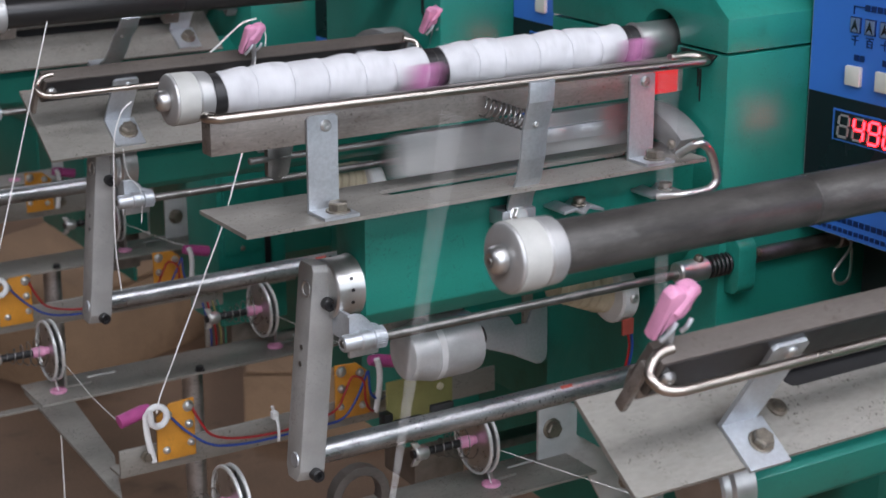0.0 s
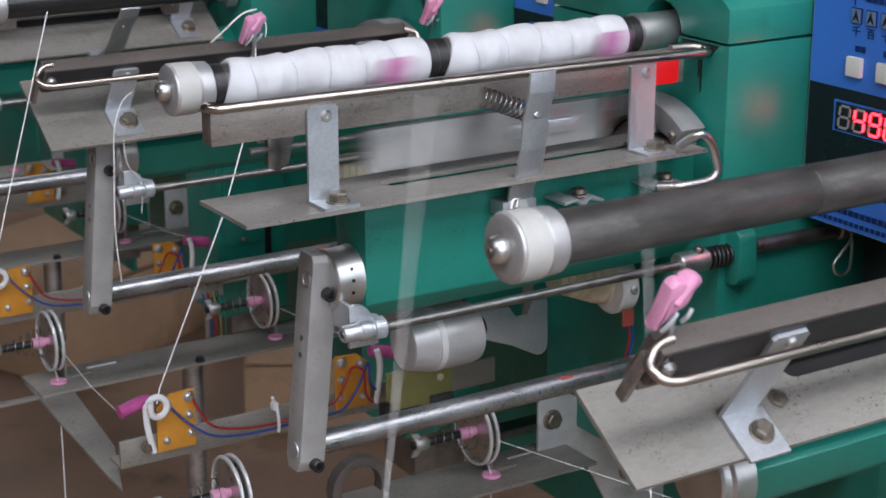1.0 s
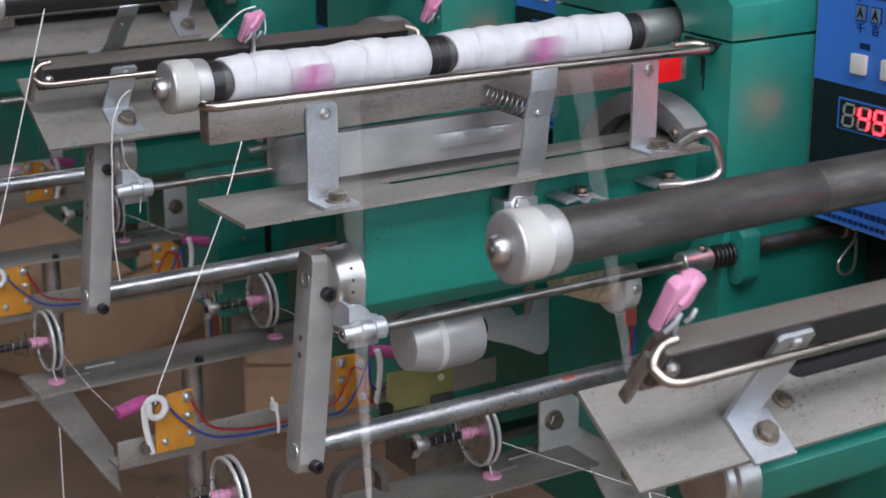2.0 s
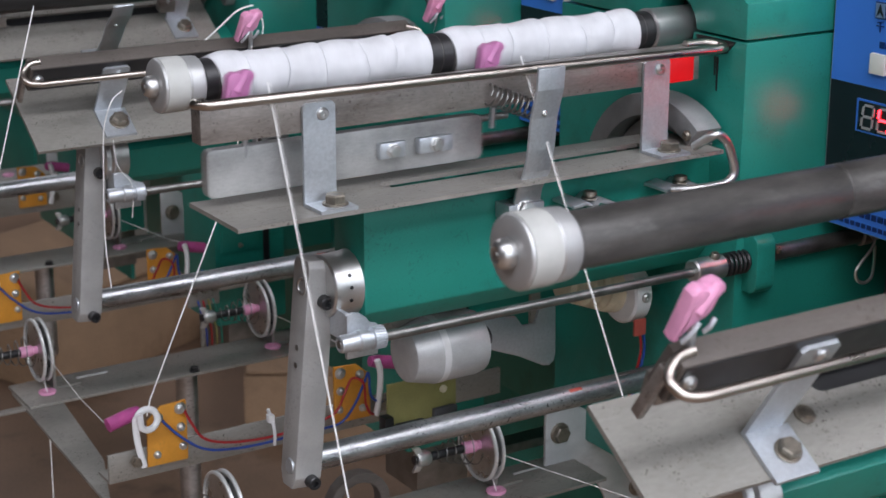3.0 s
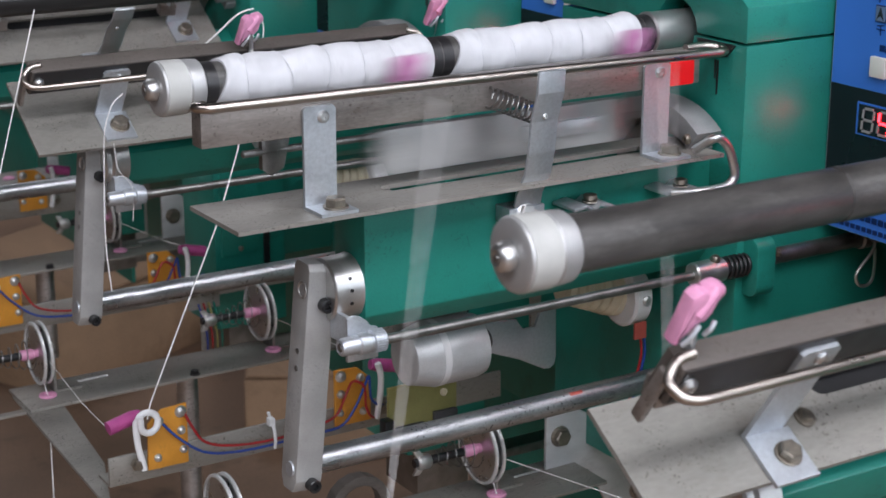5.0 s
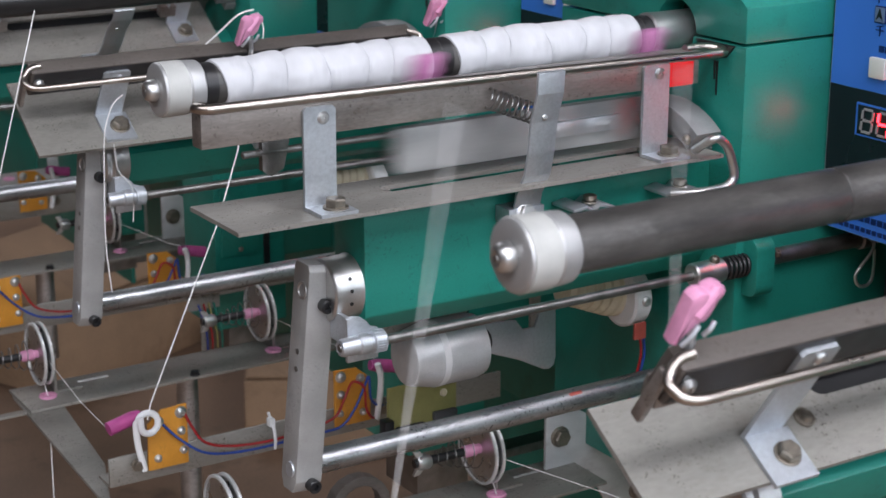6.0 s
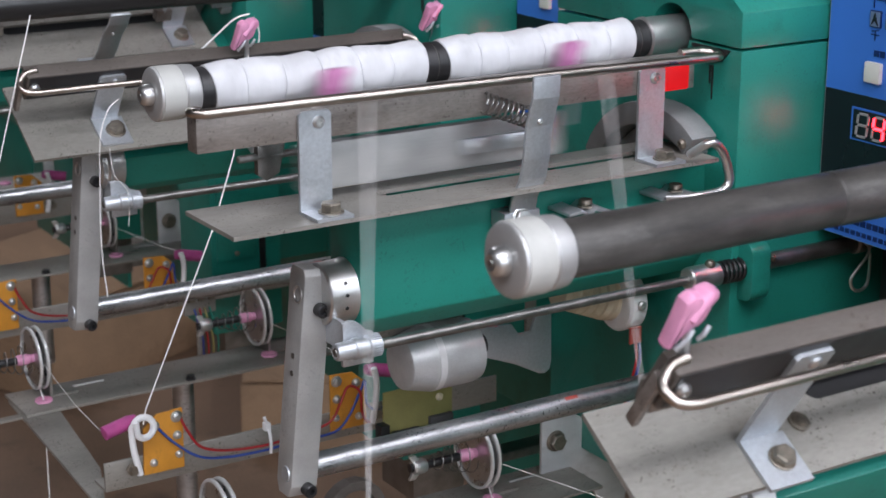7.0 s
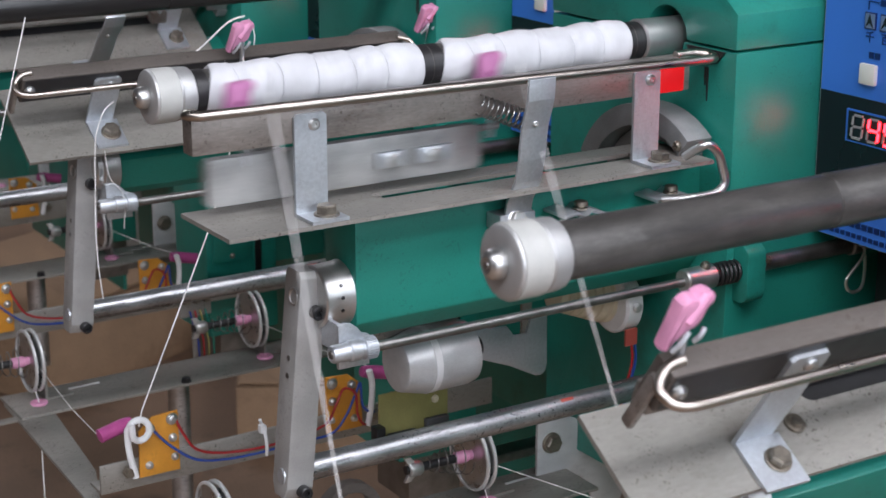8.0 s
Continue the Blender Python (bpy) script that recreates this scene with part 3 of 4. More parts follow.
idle.location += Vector((-0.0015, 0, -0.0024))


def yarn_package(ends):
    """Yarn wound in overlapping barrel-shaped steps on the spindle; ends: where the steps meet."""
    x0, x1 = ends[0], ends[-1]
    t = thing("yarn_package", ((x0 + x1) / 2, 0, 0), "white yarn package wound in soft overlapping steps, spinning", "yarn package", "yarn packages")
    seg = 72
    profile = [(0.0, 0.0122), (0.004, 0.0135), (0.08, 0.0141), (0.20, 0.0145), (0.36, 0.0148), (0.52, 0.0150), (0.68, 0.0151), (0.82, 0.0151), (0.91, 0.0150), (0.97, 0.0144), (1.0, 0.0134), (1.0, 0.0118)]
    last = len(ends) - 2
    for j, (a, b) in enumerate(zip(ends, ends[1:])):
        bm = B()
        rings = []
        for s, r0 in profile:
            ring = []
            for k in range(seg):
                w = 2 * math.pi * k / seg
                # the laps of thread cross in slanting lobes, and their rims run in waves
                lobe = 0.0007 * math.cos(2 * w + 2.3 * j + 3.4 * s) + 0.0003 * math.cos(3 * w - 1.3 * j - 2.2 * s) - 0.0002
                fuzz = 0.0004 * noise.noise(Vector((s * 3 + j * 7 + x0 * 90, math.cos(w) * 3.5, math.sin(w) * 3.5)))
                r = r0 + (lobe * min(1, 5 * s, 6 * (1 - s)) + fuzz if 0 < s < 1 else 0)
                r = max(r, 0.0129) if 0 < s < 1 else r
                rim0 = (0.0015 if j else 0.0032) * math.cos(w + 0.6 + 1.9 * j) + 0.0008 * math.cos(2 * w + 2.3 * j)
                rim1 = 0.0015 * math.cos(w + 2.5 + 1.9 * j) + 0.0008 * math.cos(2 * w + 2.3 * j + 2.3)
                x = a + rim0 + (b + (0.3 if j == last else 1) * rim1 - a - rim0) * s
                ring.append(bm.verts.new((x, r * math.cos(w), r * math.sin(w))))
            rings.append(ring)
        for p, q in zip(rings, rings[1:]):
            for k in range(seg):
                bm.faces.new((p[k], p[(k + 1) % seg], q[(k + 1) % seg], q[k]))
        part("yarn_step", bm, YARN, t)
    rng, bm = random.Random(int(x0 * 1e4)), B()
    for _ in range(420):
        x, w = rng.uniform(x0 + 0.002, x1 - 0.002), rng.uniform(0, 2 * math.pi)
        out = Vector((0, math.cos(w), math.sin(w)))
        p = Vector((x, 0, 0)) + out * 0.0140
        lean = Vector((rng.uniform(-1, 1), 0, 0)) + out * rng.uniform(0.3, 0.9) + out.cross(Vector((1, 0, 0))) * rng.uniform(-0.8, 0.8)
        tip = p + lean.normalized() * rng.uniform(0.0015, 0.0034)
        side = lean.cross(out).normalized() * 0.00011
        bm.faces.new([bm.verts.new(v) for v in (p - side, p + side, tip)])
    part("loose_fibre", bm, YARN, t, "fuzz of loose white fibres", smooth=False)
    return t


packages = [yarn_package((0.0105, 0.0282, 0.0533, 0.0783, 0.1036, 0.1240, 0.1500)), yarn_package((0.1665, 0.1870, 0.2080, 0.2363, 0.2626, 0.2855, 0.3085))]


# ---- guide trays: a slotted plate, a bar on brackets and a rod looped round the bar ----
def tray(k, origin, tilt, h, gap, v0, v1, label, extras):
    """origin: (y, z) of the bracket's bend; tilt: degrees by which the front edge hangs down; h: height of the bar's top over the plate."""
    t = thing("guide_tray", (0.16, origin[0] + k * PITCH, origin[1]), label, "guide tray", "guide trays")
    m = Matrix.Translation((0, origin[0] + k * PITCH, origin[1])) @ pose(0, 0, 0, tilt, 0, 0)
    left = -0.009 if k == 0 else 0.012
    right = 0.335 if k == 0 else 0.326
    # slotted plate: two strips and two ends round the slot
    sx0, sx1, sv0, sv1 = (0.103, 0.30, 0.0085, 0.0215) if k == 0 else (0.123, 0.30, 0.0165, 0.0290)
    bm = B()
    for x0, x1, y0, y1 in ((left, right, v0, sv0), (left, right, sv1, v1), (sx1, right, sv0, sv1)):
        box(bm, x0, x1, y0, y1, -0.0025, 0)
    sr = (sv1 - sv0) / 2
    arc = [(sx0 + sr - sr * math.cos(radians(a)), (sv0 + sv1) / 2 - sr * math.sin(radians(a))) for a in range(90, -91, -15)]
    prism(bm, [(left, sv0), *arc, (left, sv1)], "z", -0.0025, 0)
    bmesh.ops.remove_doubles(bm, verts=bm.verts, dist=1e-6)
    part("slotted_plate", bm, PLATE, t, "stained grey slotted sheet", m=m)
    # added black sheet gives the slot its shaded look
    part("slot_channel", box(B(), sx0 - 0.003, sx1 + 0.003, sv0 - 0.006, sv1 + 0.012, -0.0100, -0.0080), BLACK, t, "black sheet standing for the shade under the slot", m=m)
    blen0, blen1 = (-0.0185, 0.331) if k == 0 else (0.011, 0.33)
    bb = part("bar", box(B(), blen0, blen1, gap, gap + 0.0125, h - 0.022, h, 0.0012), BAR if k == 0 else DARK_BAR, t, "brown steel bar", m=m)
    if k:
        # shade on the tilted front face, drawn as a thin black strip
        part("bar_lining", box(B(), blen0 + 0.002, blen1 - 0.002, gap - 0.00035, gap + 0.0005, h - 0.0212, h - 0.0010), TAPE, bb, "black strip standing for shade on the bar front", m=m)
    if k < 0:
        part("washer", lathe(B(), (0.110, 0.008, 0.0002), (0.110, 0.008, 1), [(0, 0.0050), (0.0010, 0.0050), (0.0012, 0.0034), (0.0030, 0.0028)], 20), BOLT, t, "rusty screw on a washer", m=m)
    rr = 0.0029 if k == 0 else 0.0023
    if k == 0:
        pts = [(blen0 + 0.004, gap + 0.004, h + 0.001), (blen0 - 0.002, gap + 0.001, h + 0.002), (blen0 - 0.0045, gap - 0.006, h + 0.003), (blen0, gap - 0.0115, h + 0.003), (blen0 + 0.006, gap - 0.0122, h + 0.003), (blen0 + 0.016, gap - 0.0122, h + 0.0029), (blen0 + 0.03, gap - 0.0122, h + 0.0028),
               (0.2, gap - 0.012, h + 0.001), (0.324, gap - 0.012, h - 0.0008), (0.337, gap - 0.0117, h - 0.001), (0.344, gap - 0.0085, h - 0.001), (0.344, gap - 0.002, h), (0.336, gap + 0.002, h + 0.001), (0.321, gap + 0.003, h + 0.001)]
    else:
        pts = [(blen0 + 0.008, gap + 0.006, h + 0.001), (blen0, gap + 0.005, h), (blen0 - 0.006, gap, h - 0.003), (blen0 - 0.0065, gap - 0.005, h - 0.0035), (blen0 - 0.0035, gap - 0.0095, h - 0.0040), (blen0 + 0.003, gap - 0.0115, h - 0.0040), (blen0 + 0.010, gap - 0.0118, h - 0.0040), (blen0 + 0.022, gap - 0.0118, h - 0.0040),
               (0.16, gap - 0.0118, h - 0.0040), (0.310, gap - 0.0118, h - 0.0040), (0.322, gap - 0.0113, h - 0.0040), (0.333, gap - 0.01, h - 0.004), (0.335, gap - 0.002, h), (0.325, gap + 0.003, h + 0.001)]
    part("guide_rod", wire(B(), pts, rr, 12, 8), ROD, t, "polished rod looped round the bar", m=m)
    for x in extras["brackets"]:
        w = extras["width"]
        f = extras["foot"]
        bm = prism(B(), [(x - w / 2, 0.0001), (x + w / 2, 0.0001), (x + w / 2, h - 0.007), (x + w / 2 - 0.002, h - 0.005), (x - w / 2 + 0.002, h - 0.005), (x - w / 2, h - 0.007)], "y", gap - 0.0026, gap - 0.0004)
        box(bm, x - w / 2, x + w / 2 + 0.003, gap - f, gap - 0.0026, 0.0001, 0.0021)
        b = part("bracket", bm, ZINC, t, "galvanised angle bracket", m=m)
        part("bolt", hexbolt(B(), (x + 0.004, gap - f * 0.55, 0.002), (0, 0, 1), 0.0056 if k >= 0 else 0.0047, 0.0062 if k >= 0 else 0.0050), BOLT, b, "rusty hexagon bolt", m=m)
        part("screw", screw(B(), (x + 0.002, gap - 0.0026, h - 0.0115), (0, -1, 0), 0.0036, 0.0022), STEEL, b, "cross head screw", m=m)
    if k:
        part("end_post", box(B(), blen0 - 0.004, blen0 - 0.0005, gap + 0.0025, gap + 0.0085, h - 0.036, h - 0.006, 0.0012), BAR, t, "brown steel end post", m=m)
        part("end_screw", screw(B(), (blen0 + 0.006, gap - 0.0005, h - 0.010), (0, -1, 0), 0.0040, 0.0030), STEEL, t, m=m)
    return t, m


TRAY_RUN = tray(0, (-0.045, -0.0688), 0, 0.0645, 0.0, -0.023, 0.041, "slotted guide tray swung up to the spinning spindle", {"brackets": (0.0530, 0.2945), "width": 0.0205, "foot": 0.0225})
TRAY_NEAR = tray(-1, (-0.033, -0.0955), 34, 0.064, 0.008, -0.0165, 0.038, "slotted guide tray swung down from the idle spindle", {"brackets": (0.0840, 0.29), "width": 0.021, "foot": 0.028})
TRAY_IDLE = tray(1, (-0.033, -0.0910), 34, 0.050, 0.008, -0.0265, 0.050, "slotted guide tray swung down from the idle spindle", {"brackets": (0.0765, 0.29), "width": 0.021, "foot": 0.030})
TRAY_NEAR[0].location.x -= 0.003
TRAY_IDLE[0].location.x -= 0.003
for k in (1, 2):
    copy_thing(TRAY_IDLE[0], Matrix.Translation(TRAY_IDLE[0].location + Vector((0, k * PITCH, 0))))


# ---- traverse carriages with pink thread guides ----
def carriage(k, x, spread=0.168):
    t = thing("traverse_carriage", (x, k * PITCH - 0.02, -0.048), "grey traverse carriage with two pink ceramic thread guides", "traverse carriage", "traverse carriages")
    y = k * PITCH
    if k == 0:
        part("slide_plate", prism(B(), round_poly(x + 0.072, -0.049, 0.184, 0.028, 0.004), "y", y - 0.024, y - 0.016, 0.001), SLIDE, t, "grey sliding plate")
        for u, w in ((0.098, 0.018), (0.128, 0.024)):
            part("clamp_block", box(B(), x + u - w / 2, x + u + w / 2, y - 0.0290, y - 0.0242, -0.0535, -0.0435, 0.0014), ZINC, t, "bright zinc clamp block")
            part("clamp_bolt", hexbolt(B(), (x + u, y - 0.029, -0.0485), (0, -1, 0), 0.0034, 0.0034), STEEL, t)
    else:
        for gx in (x, x + spread):
            part("slider", box(B(), gx - 0.004, gx + 0.012, y - 0.024, y - 0.014, -0.052, -0.040, 0.0012), BAR, t, "brown sliding block")
    for gx in (x, x + spread):
        a = part("guide_arm", wire(B(), [(gx + 0.004, y - 0.022, -0.045), (gx + 0.004, y - 0.024, -0.02), (gx + 0.001, y - 0.022, -0.004)], 0.0018, 8, 5), ZINC, t)
        bm = B()
        tail = [(-0.0112, -0.0145), (-0.0085, -0.0145), (-0.0040, -0.0085), (0.0005, -0.0060), (0.0018, 0.0020), (0.0004, 0.0080), (-0.0045, 0.0092), (-0.0080, 0.0066), (-0.0088, -0.0015)]
        lobe = [(-0.0012, -0.0055), (0.0025, -0.0080), (0.0060, -0.0040), (0.0072, 0.0020), (0.0098, 0.0044), (0.0092, 0.0080), (0.0055, 0.0093), (-0.0005, 0.0082)]
        for out, back in ((tail, 0.0), (lobe, 0.0015)):
            prism(bm, [(gx + u, w) for u, w in out], "y", y - 0.0300 + back, y - 0.0225 + back, 0.0022)
        lathe(bm, (gx - 0.0035, y - 0.0290, -0.0030), (gx + 0.0050, y - 0.0270, 0.0085), [(0, 0.0012), (0.0010, 0.0026), (0.0120, 0.0030), (0.0140, 0.0022), (0.0148, 0.0008)], 14)
        part("thread_guide", bm, PINK if k else PINK_DULL, t, "pink ceramic thread guide")
        for u0, w0, u1, w1 in ((-0.0078, -0.0140, -0.0020, -0.0055), (0.0018, -0.0110, 0.0055, -0.0050)):
            part("guide_clip", wire(B(), [(gx + u0, y - 0.0308, w0), (gx + (u0 + u1) / 2, y - 0.0316, (w0 + w1) / 2), (gx + u1, y - 0.0308, w1)], 0.0011, 8, 3), ZINC, t, "small bright clip")
    return t


RUN_X = 0.13
moving_carriage = carriage(0, RUN_X)


def idle_carriage(k, x, y, z):
    """The same carriage at rest on a tray that is swung down."""
    c = carriage(k, x)
    c.matrix_basis = Matrix.Translation((x, k * PITCH + y, Z0 + z)) @ pose(0, 0, 0, 20, 0, 0)
    return c


idle_carriage(-1, 0.0125, -0.042, -0.055)
idle_carriage(1, 0.1775, -0.042, -0.0675)
idle_carriage(2, 0.10, -0.042, -0.073)


# ---- fittings on the running unit's beam and tray ----
def beam_fittings():
    t = thing("spring_lever", (0.19, -0.06, -0.05), "bent galvanised lever strip clipped to the green beam", "lever", "spring levers")
    prof = [(-0.0785, 0.001), (-0.0775, -0.012), (-0.0715, -0.030), (-0.0690, -0.050), (-0.0655, -0.064), (-0.0570, -0.078), (-0.0550, -0.086)]
    back = [(y + 0.0020, z + 0.0008) for y, z in prof[::-1]]
    s = part("strip", prism(B(), prof + back, "x", 0.1815, 0.2005, 0.0004), ZINC, t)
    part("rivet", screw(B(), (0.190, -0.0728, -0.027), (0, -1, 0.1), 0.0019, 0.0012), STEEL, s)
    c = part("clip", box(B(), 0.1770, 0.2030, -0.0560, -0.0405, -0.0960, -0.0860, 0.0008), ZINC, t, "folded zinc clip")
    part("clip_bolt", hexbolt(B(), (0.189, -0.0560, -0.090), (0, -1, 0.3), 0.0050, 0.005), STEEL, c)
    turn = Matrix.Translation((0, -0.0215, Z0 - 0.124)) @ pose(0, 0, 0, 34, 0, 0) @ Matrix.Translation((0, 0.0215, 0.124 - Z0))
    for k in (1, 2):
        copy_thing(t, Matrix.Translation((0, k * PITCH, 0)) @ turn @ Matrix.Translation(t.location))
    sp = thing("tension_spring", (0.18, -0.036, -0.02), "bright steel coil spring behind the guide bar", "spring")
    part("coil", coil(B(), (0.166, -0.047, -0.0170), (0.196, -0.052, -0.0290), 0.0062, 9, 0.0007), DARK_STEEL, sp)
    part("handle", wire(B(), [(0.3120, -0.066, -0.0640), (0.3145, -0.077, -0.0560), (0.3195, -0.080, -0.0545), (0.3265, -0.080, -0.0600), (0.3310, -0.080, -0.0690), (0.3340, -0.080, -0.0800), (0.3300, -0.080, -0.0858), (0.3206, -0.080, -0.0877), (0.3050, -0.078, -0.0880), (0.2950, -0.066, -0.0900)], 0.0030, 12, 6), STEEL, TRAY_RUN[0], "bent bright tube handle")
    for x in (0.236, 0.3085):
        c = thing("saddle_clamp", (x, -0.045, -0.09), "small zinc saddle clamp with a screw", "clamp", "saddle clamps on the beam")
        bm = B()
        prism(bm, [(x - 0.016, -0.0905), (x - 0.006, -0.0890), (x, -0.0930), (x + 0.006, -0.0890), (x + 0.016, -0.0925), (x + 0.016, -0.0945), (x + 0.004, -0.0912), (x, -0.0955), (x - 0.006, -0.0912), (x - 0.016, -0.0925)], "y", -0.064, -0.0405, 0.0003)
        part("saddle", bm, ZINC, c)
        part("screw", lathe(B(), (x + 0.003, -0.054, -0.0905), (x + 0.003, -0.054, 1), [(0, 0.0052), (0.0012, 0.0052), (0.0013, 0.0030), (0.0024, 0.0030), (0.0026, 0.0046), (0.0048, 0.0042), (0.0052, 0.0030)], 18), BOLT, c, "cross head screw on a washer")


beam_fittings()
part("signal_lamp", box(B(), 0.3060, 0.3262, -0.0462, -0.0318, -0.0265, -0.0095, 0.0022), LED, TRAY_RUN[0], "glowing red signal lamp")
for y in (0.0,):
    s = thing("slide_shaft", (0.2, y - 0.012, -0.058), "bright round shaft on which the traverse carriage slides", "shaft", "slide shafts")
    part("shaft", cyl(B(), (0.022, y - 0.010, -0.0415), (0.206, y - 0.010, -0.0415), 0.0022, 16, 0.0006), DARK_STEEL, s)
    part("sleeve", lathe(B(), (0.060, y - 0.006, -0.0275), (1, y - 0.006, -0.0275), [(0, 0.0046), (0.001, 0.0056), (0.098, 0.0056), (0.0985, 0.0050), (0.104, 0.0050), (0.1045, 0.0056), (0.150, 0.0056)], 28), BLACK_GLOSS, s, "glossy black sleeve")
    part("sleeve_ring", lathe(B(), (0.1585, y - 0.006, -0.0275), (1, y - 0.006, -0.0275), [(0, 0.0054), (0.0004, 0.0060), (0.0022, 0.0060), (0.0026, 0.0054)], 28), WHITE_PLASTIC, s, "pale ring")
    part("stay", prism(B(), [(0.034, -0.035), (0.052, -0.035), (0.048, -0.052), (0.040, -0.056), (0.034, -0.052)], "y", y - 0.012, y - 0.007, 0.0006), DARK_STEEL, s, "dark steel stay")


def motor():
    t = thing("drive_motor", (0.19, 0.03, -0.205), "small motor in a dull aluminium can under the beam", "motor", "drive motors")
    bm = lathe(B(), (0.1480, 0.022, -0.2010), (1, 0.022, -0.2010), [(0, 0.0160), (0.0010, 0.0180), (0.0160, 0.0217), (0.0180, 0.0222), (0.050, 0.0220), (0.055, 0.0208), (0.057, 0.0160)], 56)
    part("can", bm, ALU, t, "dull aluminium can with a tapered end")
    part("tape", lathe(B(), (0.1665, 0.022, -0.2010), (1, 0.022, -0.2010), [(0, 0.0219), (0.0004, 0.0225), (0.0052, 0.0225), (0.0056, 0.0219)], 56), WHITE_PLASTIC, t, "strip of pale tape")
    part("weld", wire(B(), [(0.1560, 0.0060, -0.1990), (0.1575, 0.0050, -0.2030), (0.1595, 0.0042, -0.2070)], 0.0007, 6, 4), STEEL, t)
    part("neck", lathe(B(), (0.203, 0.025, -0.2010), (1, 0.025, -0.201), [(0, 0.0070), (0.012, 0.0070)], 20), BLACK, t)
    part("hanger", prism(B(), [(0.140, -0.1640), (0.205, -0.1640), (0.205, -0.1830), (0.140, -0.1900)], "y", 0.034, 0.038, 0.0006), PLATE, t, "grey sheet hanger")
    return t


motor()


def shield():
    t = thing("sheet_shield", (0.25, 0.03, -0.21), "bent bright zinc sheet shield under the beam", "shield", "sheet shields")
    bm = prism(B(), [(0.2130, -0.191), (0.242, -0.193), (0.248, -0.201), (0.258, -0.201), (0.262, -0.190), (0.275, -0.187), (0.2758, -0.226), (0.2745, -0.2315), (0.2705, -0.2340), (0.266, -0.2335), (0.245, -0.2225), (0.2130, -0.210)], "y", 0.0280, 0.0305, 0.0007)
    part("sheet", bm, ZINC, t)
    part("stay", box(B(), 0.2560, 0.2640, 0.0305, 0.0335, -0.2200, -0.1490, 0.0005), PLATE, t, "grey flat stay")
    return t


shield().location.x -= 0.001


def cam_knob():
    t = thing("cam_knob", (0.32, 0.01, -0.2), "yellowed ribbed plastic cone with a white end cap", "plastic knob", "ribbed plastic knobs")
    prof = [(0, 0.006)]
    for i in range(6):
        r = 0.0105 + i * 0.0013
        prof += [(0.001 + i * 0.0065, r), (0.0052 + i * 0.0065, r + 0.0012), (0.0064 + i * 0.0065, r - 0.0006)]
    prof += [(0.041, 0.0185), (0.048, 0.0185)]
    part("cone", lathe(B(), (0.279, 0.028, -0.1835), (0.330, 0.028, -0.193), prof, 36), BEIGE, t)
    c = part("end_cap", lathe(B(), (0.322, 0.020, -0.194), (1, 0.020, -0.194), [(0, 0.0200), (0.0015, 0.0220), (0.013, 0.0220), (0.0145, 0.0205)], 40), WHITE_PLASTIC, t, "white plastic end cap")
    part("cap_screw", screw(B(), (0.3300, -0.0022, -0.193), (0, -1, 0), 0.0036, 0.0022), STEEL, c)
    part("tag", box(B(), 0.3235, 0.3335, 0.001, 0.003, -0.2215, -0.2095, 0.0004), RED_PLASTIC, t, "red plastic plug")
    for dx, mt in ((0.0, RED_WIRE), (0.003, BLUE_WIRE)):
        part("lead", wire(B(), [(0.329 + dx, 0.002, -0.221), (0.331 + dx, 0.003, -0.235), (0.328 + dx, 0.006, -0.256), (0.332 + dx, 0.02, -0.285)], 0.0010, 6, 6), mt, t)
    return t


plastic_knob = cam_knob()
plastic_knob.location += Vector((-0.001, 0, 0.0065))
copies(plastic_knob, (1,))


def hanging_hook():
    t = thing("wire_hook", (0.456, -0.085, -0.15), "bright bent wire hook hanging under the panel", "hook")
    part("wire", wire(B(), [(0.4615, -0.076, -0.1420), (0.4590, -0.085, -0.1440), (0.4560, -0.086, -0.1500), (0.4480, -0.086, -0.1575), (0.4425, -0.086, -0.1640), (0.4450, -0.086, -0.1710), (0.4520, -0.086, -0.1735), (0.4580, -0.086, -0.1700), (0.4595, -0.086, -0.1600), (0.4590, -0.086, -0.1480)], 0.0012, 8, 6), STEEL, t)
    part("collar", cyl(B(), (0.4560, -0.072, -0.144), (0.4660, -0.072, -0.144), 0.0075, 20, 0.001), DARK_STEEL, t)
    part("collar_screw", screw(B(), (0.377, -0.0775, -0.1405), (0, -0.6, 0.8), 0.0030, 0.003), BOLT, t)


hanging_hook()


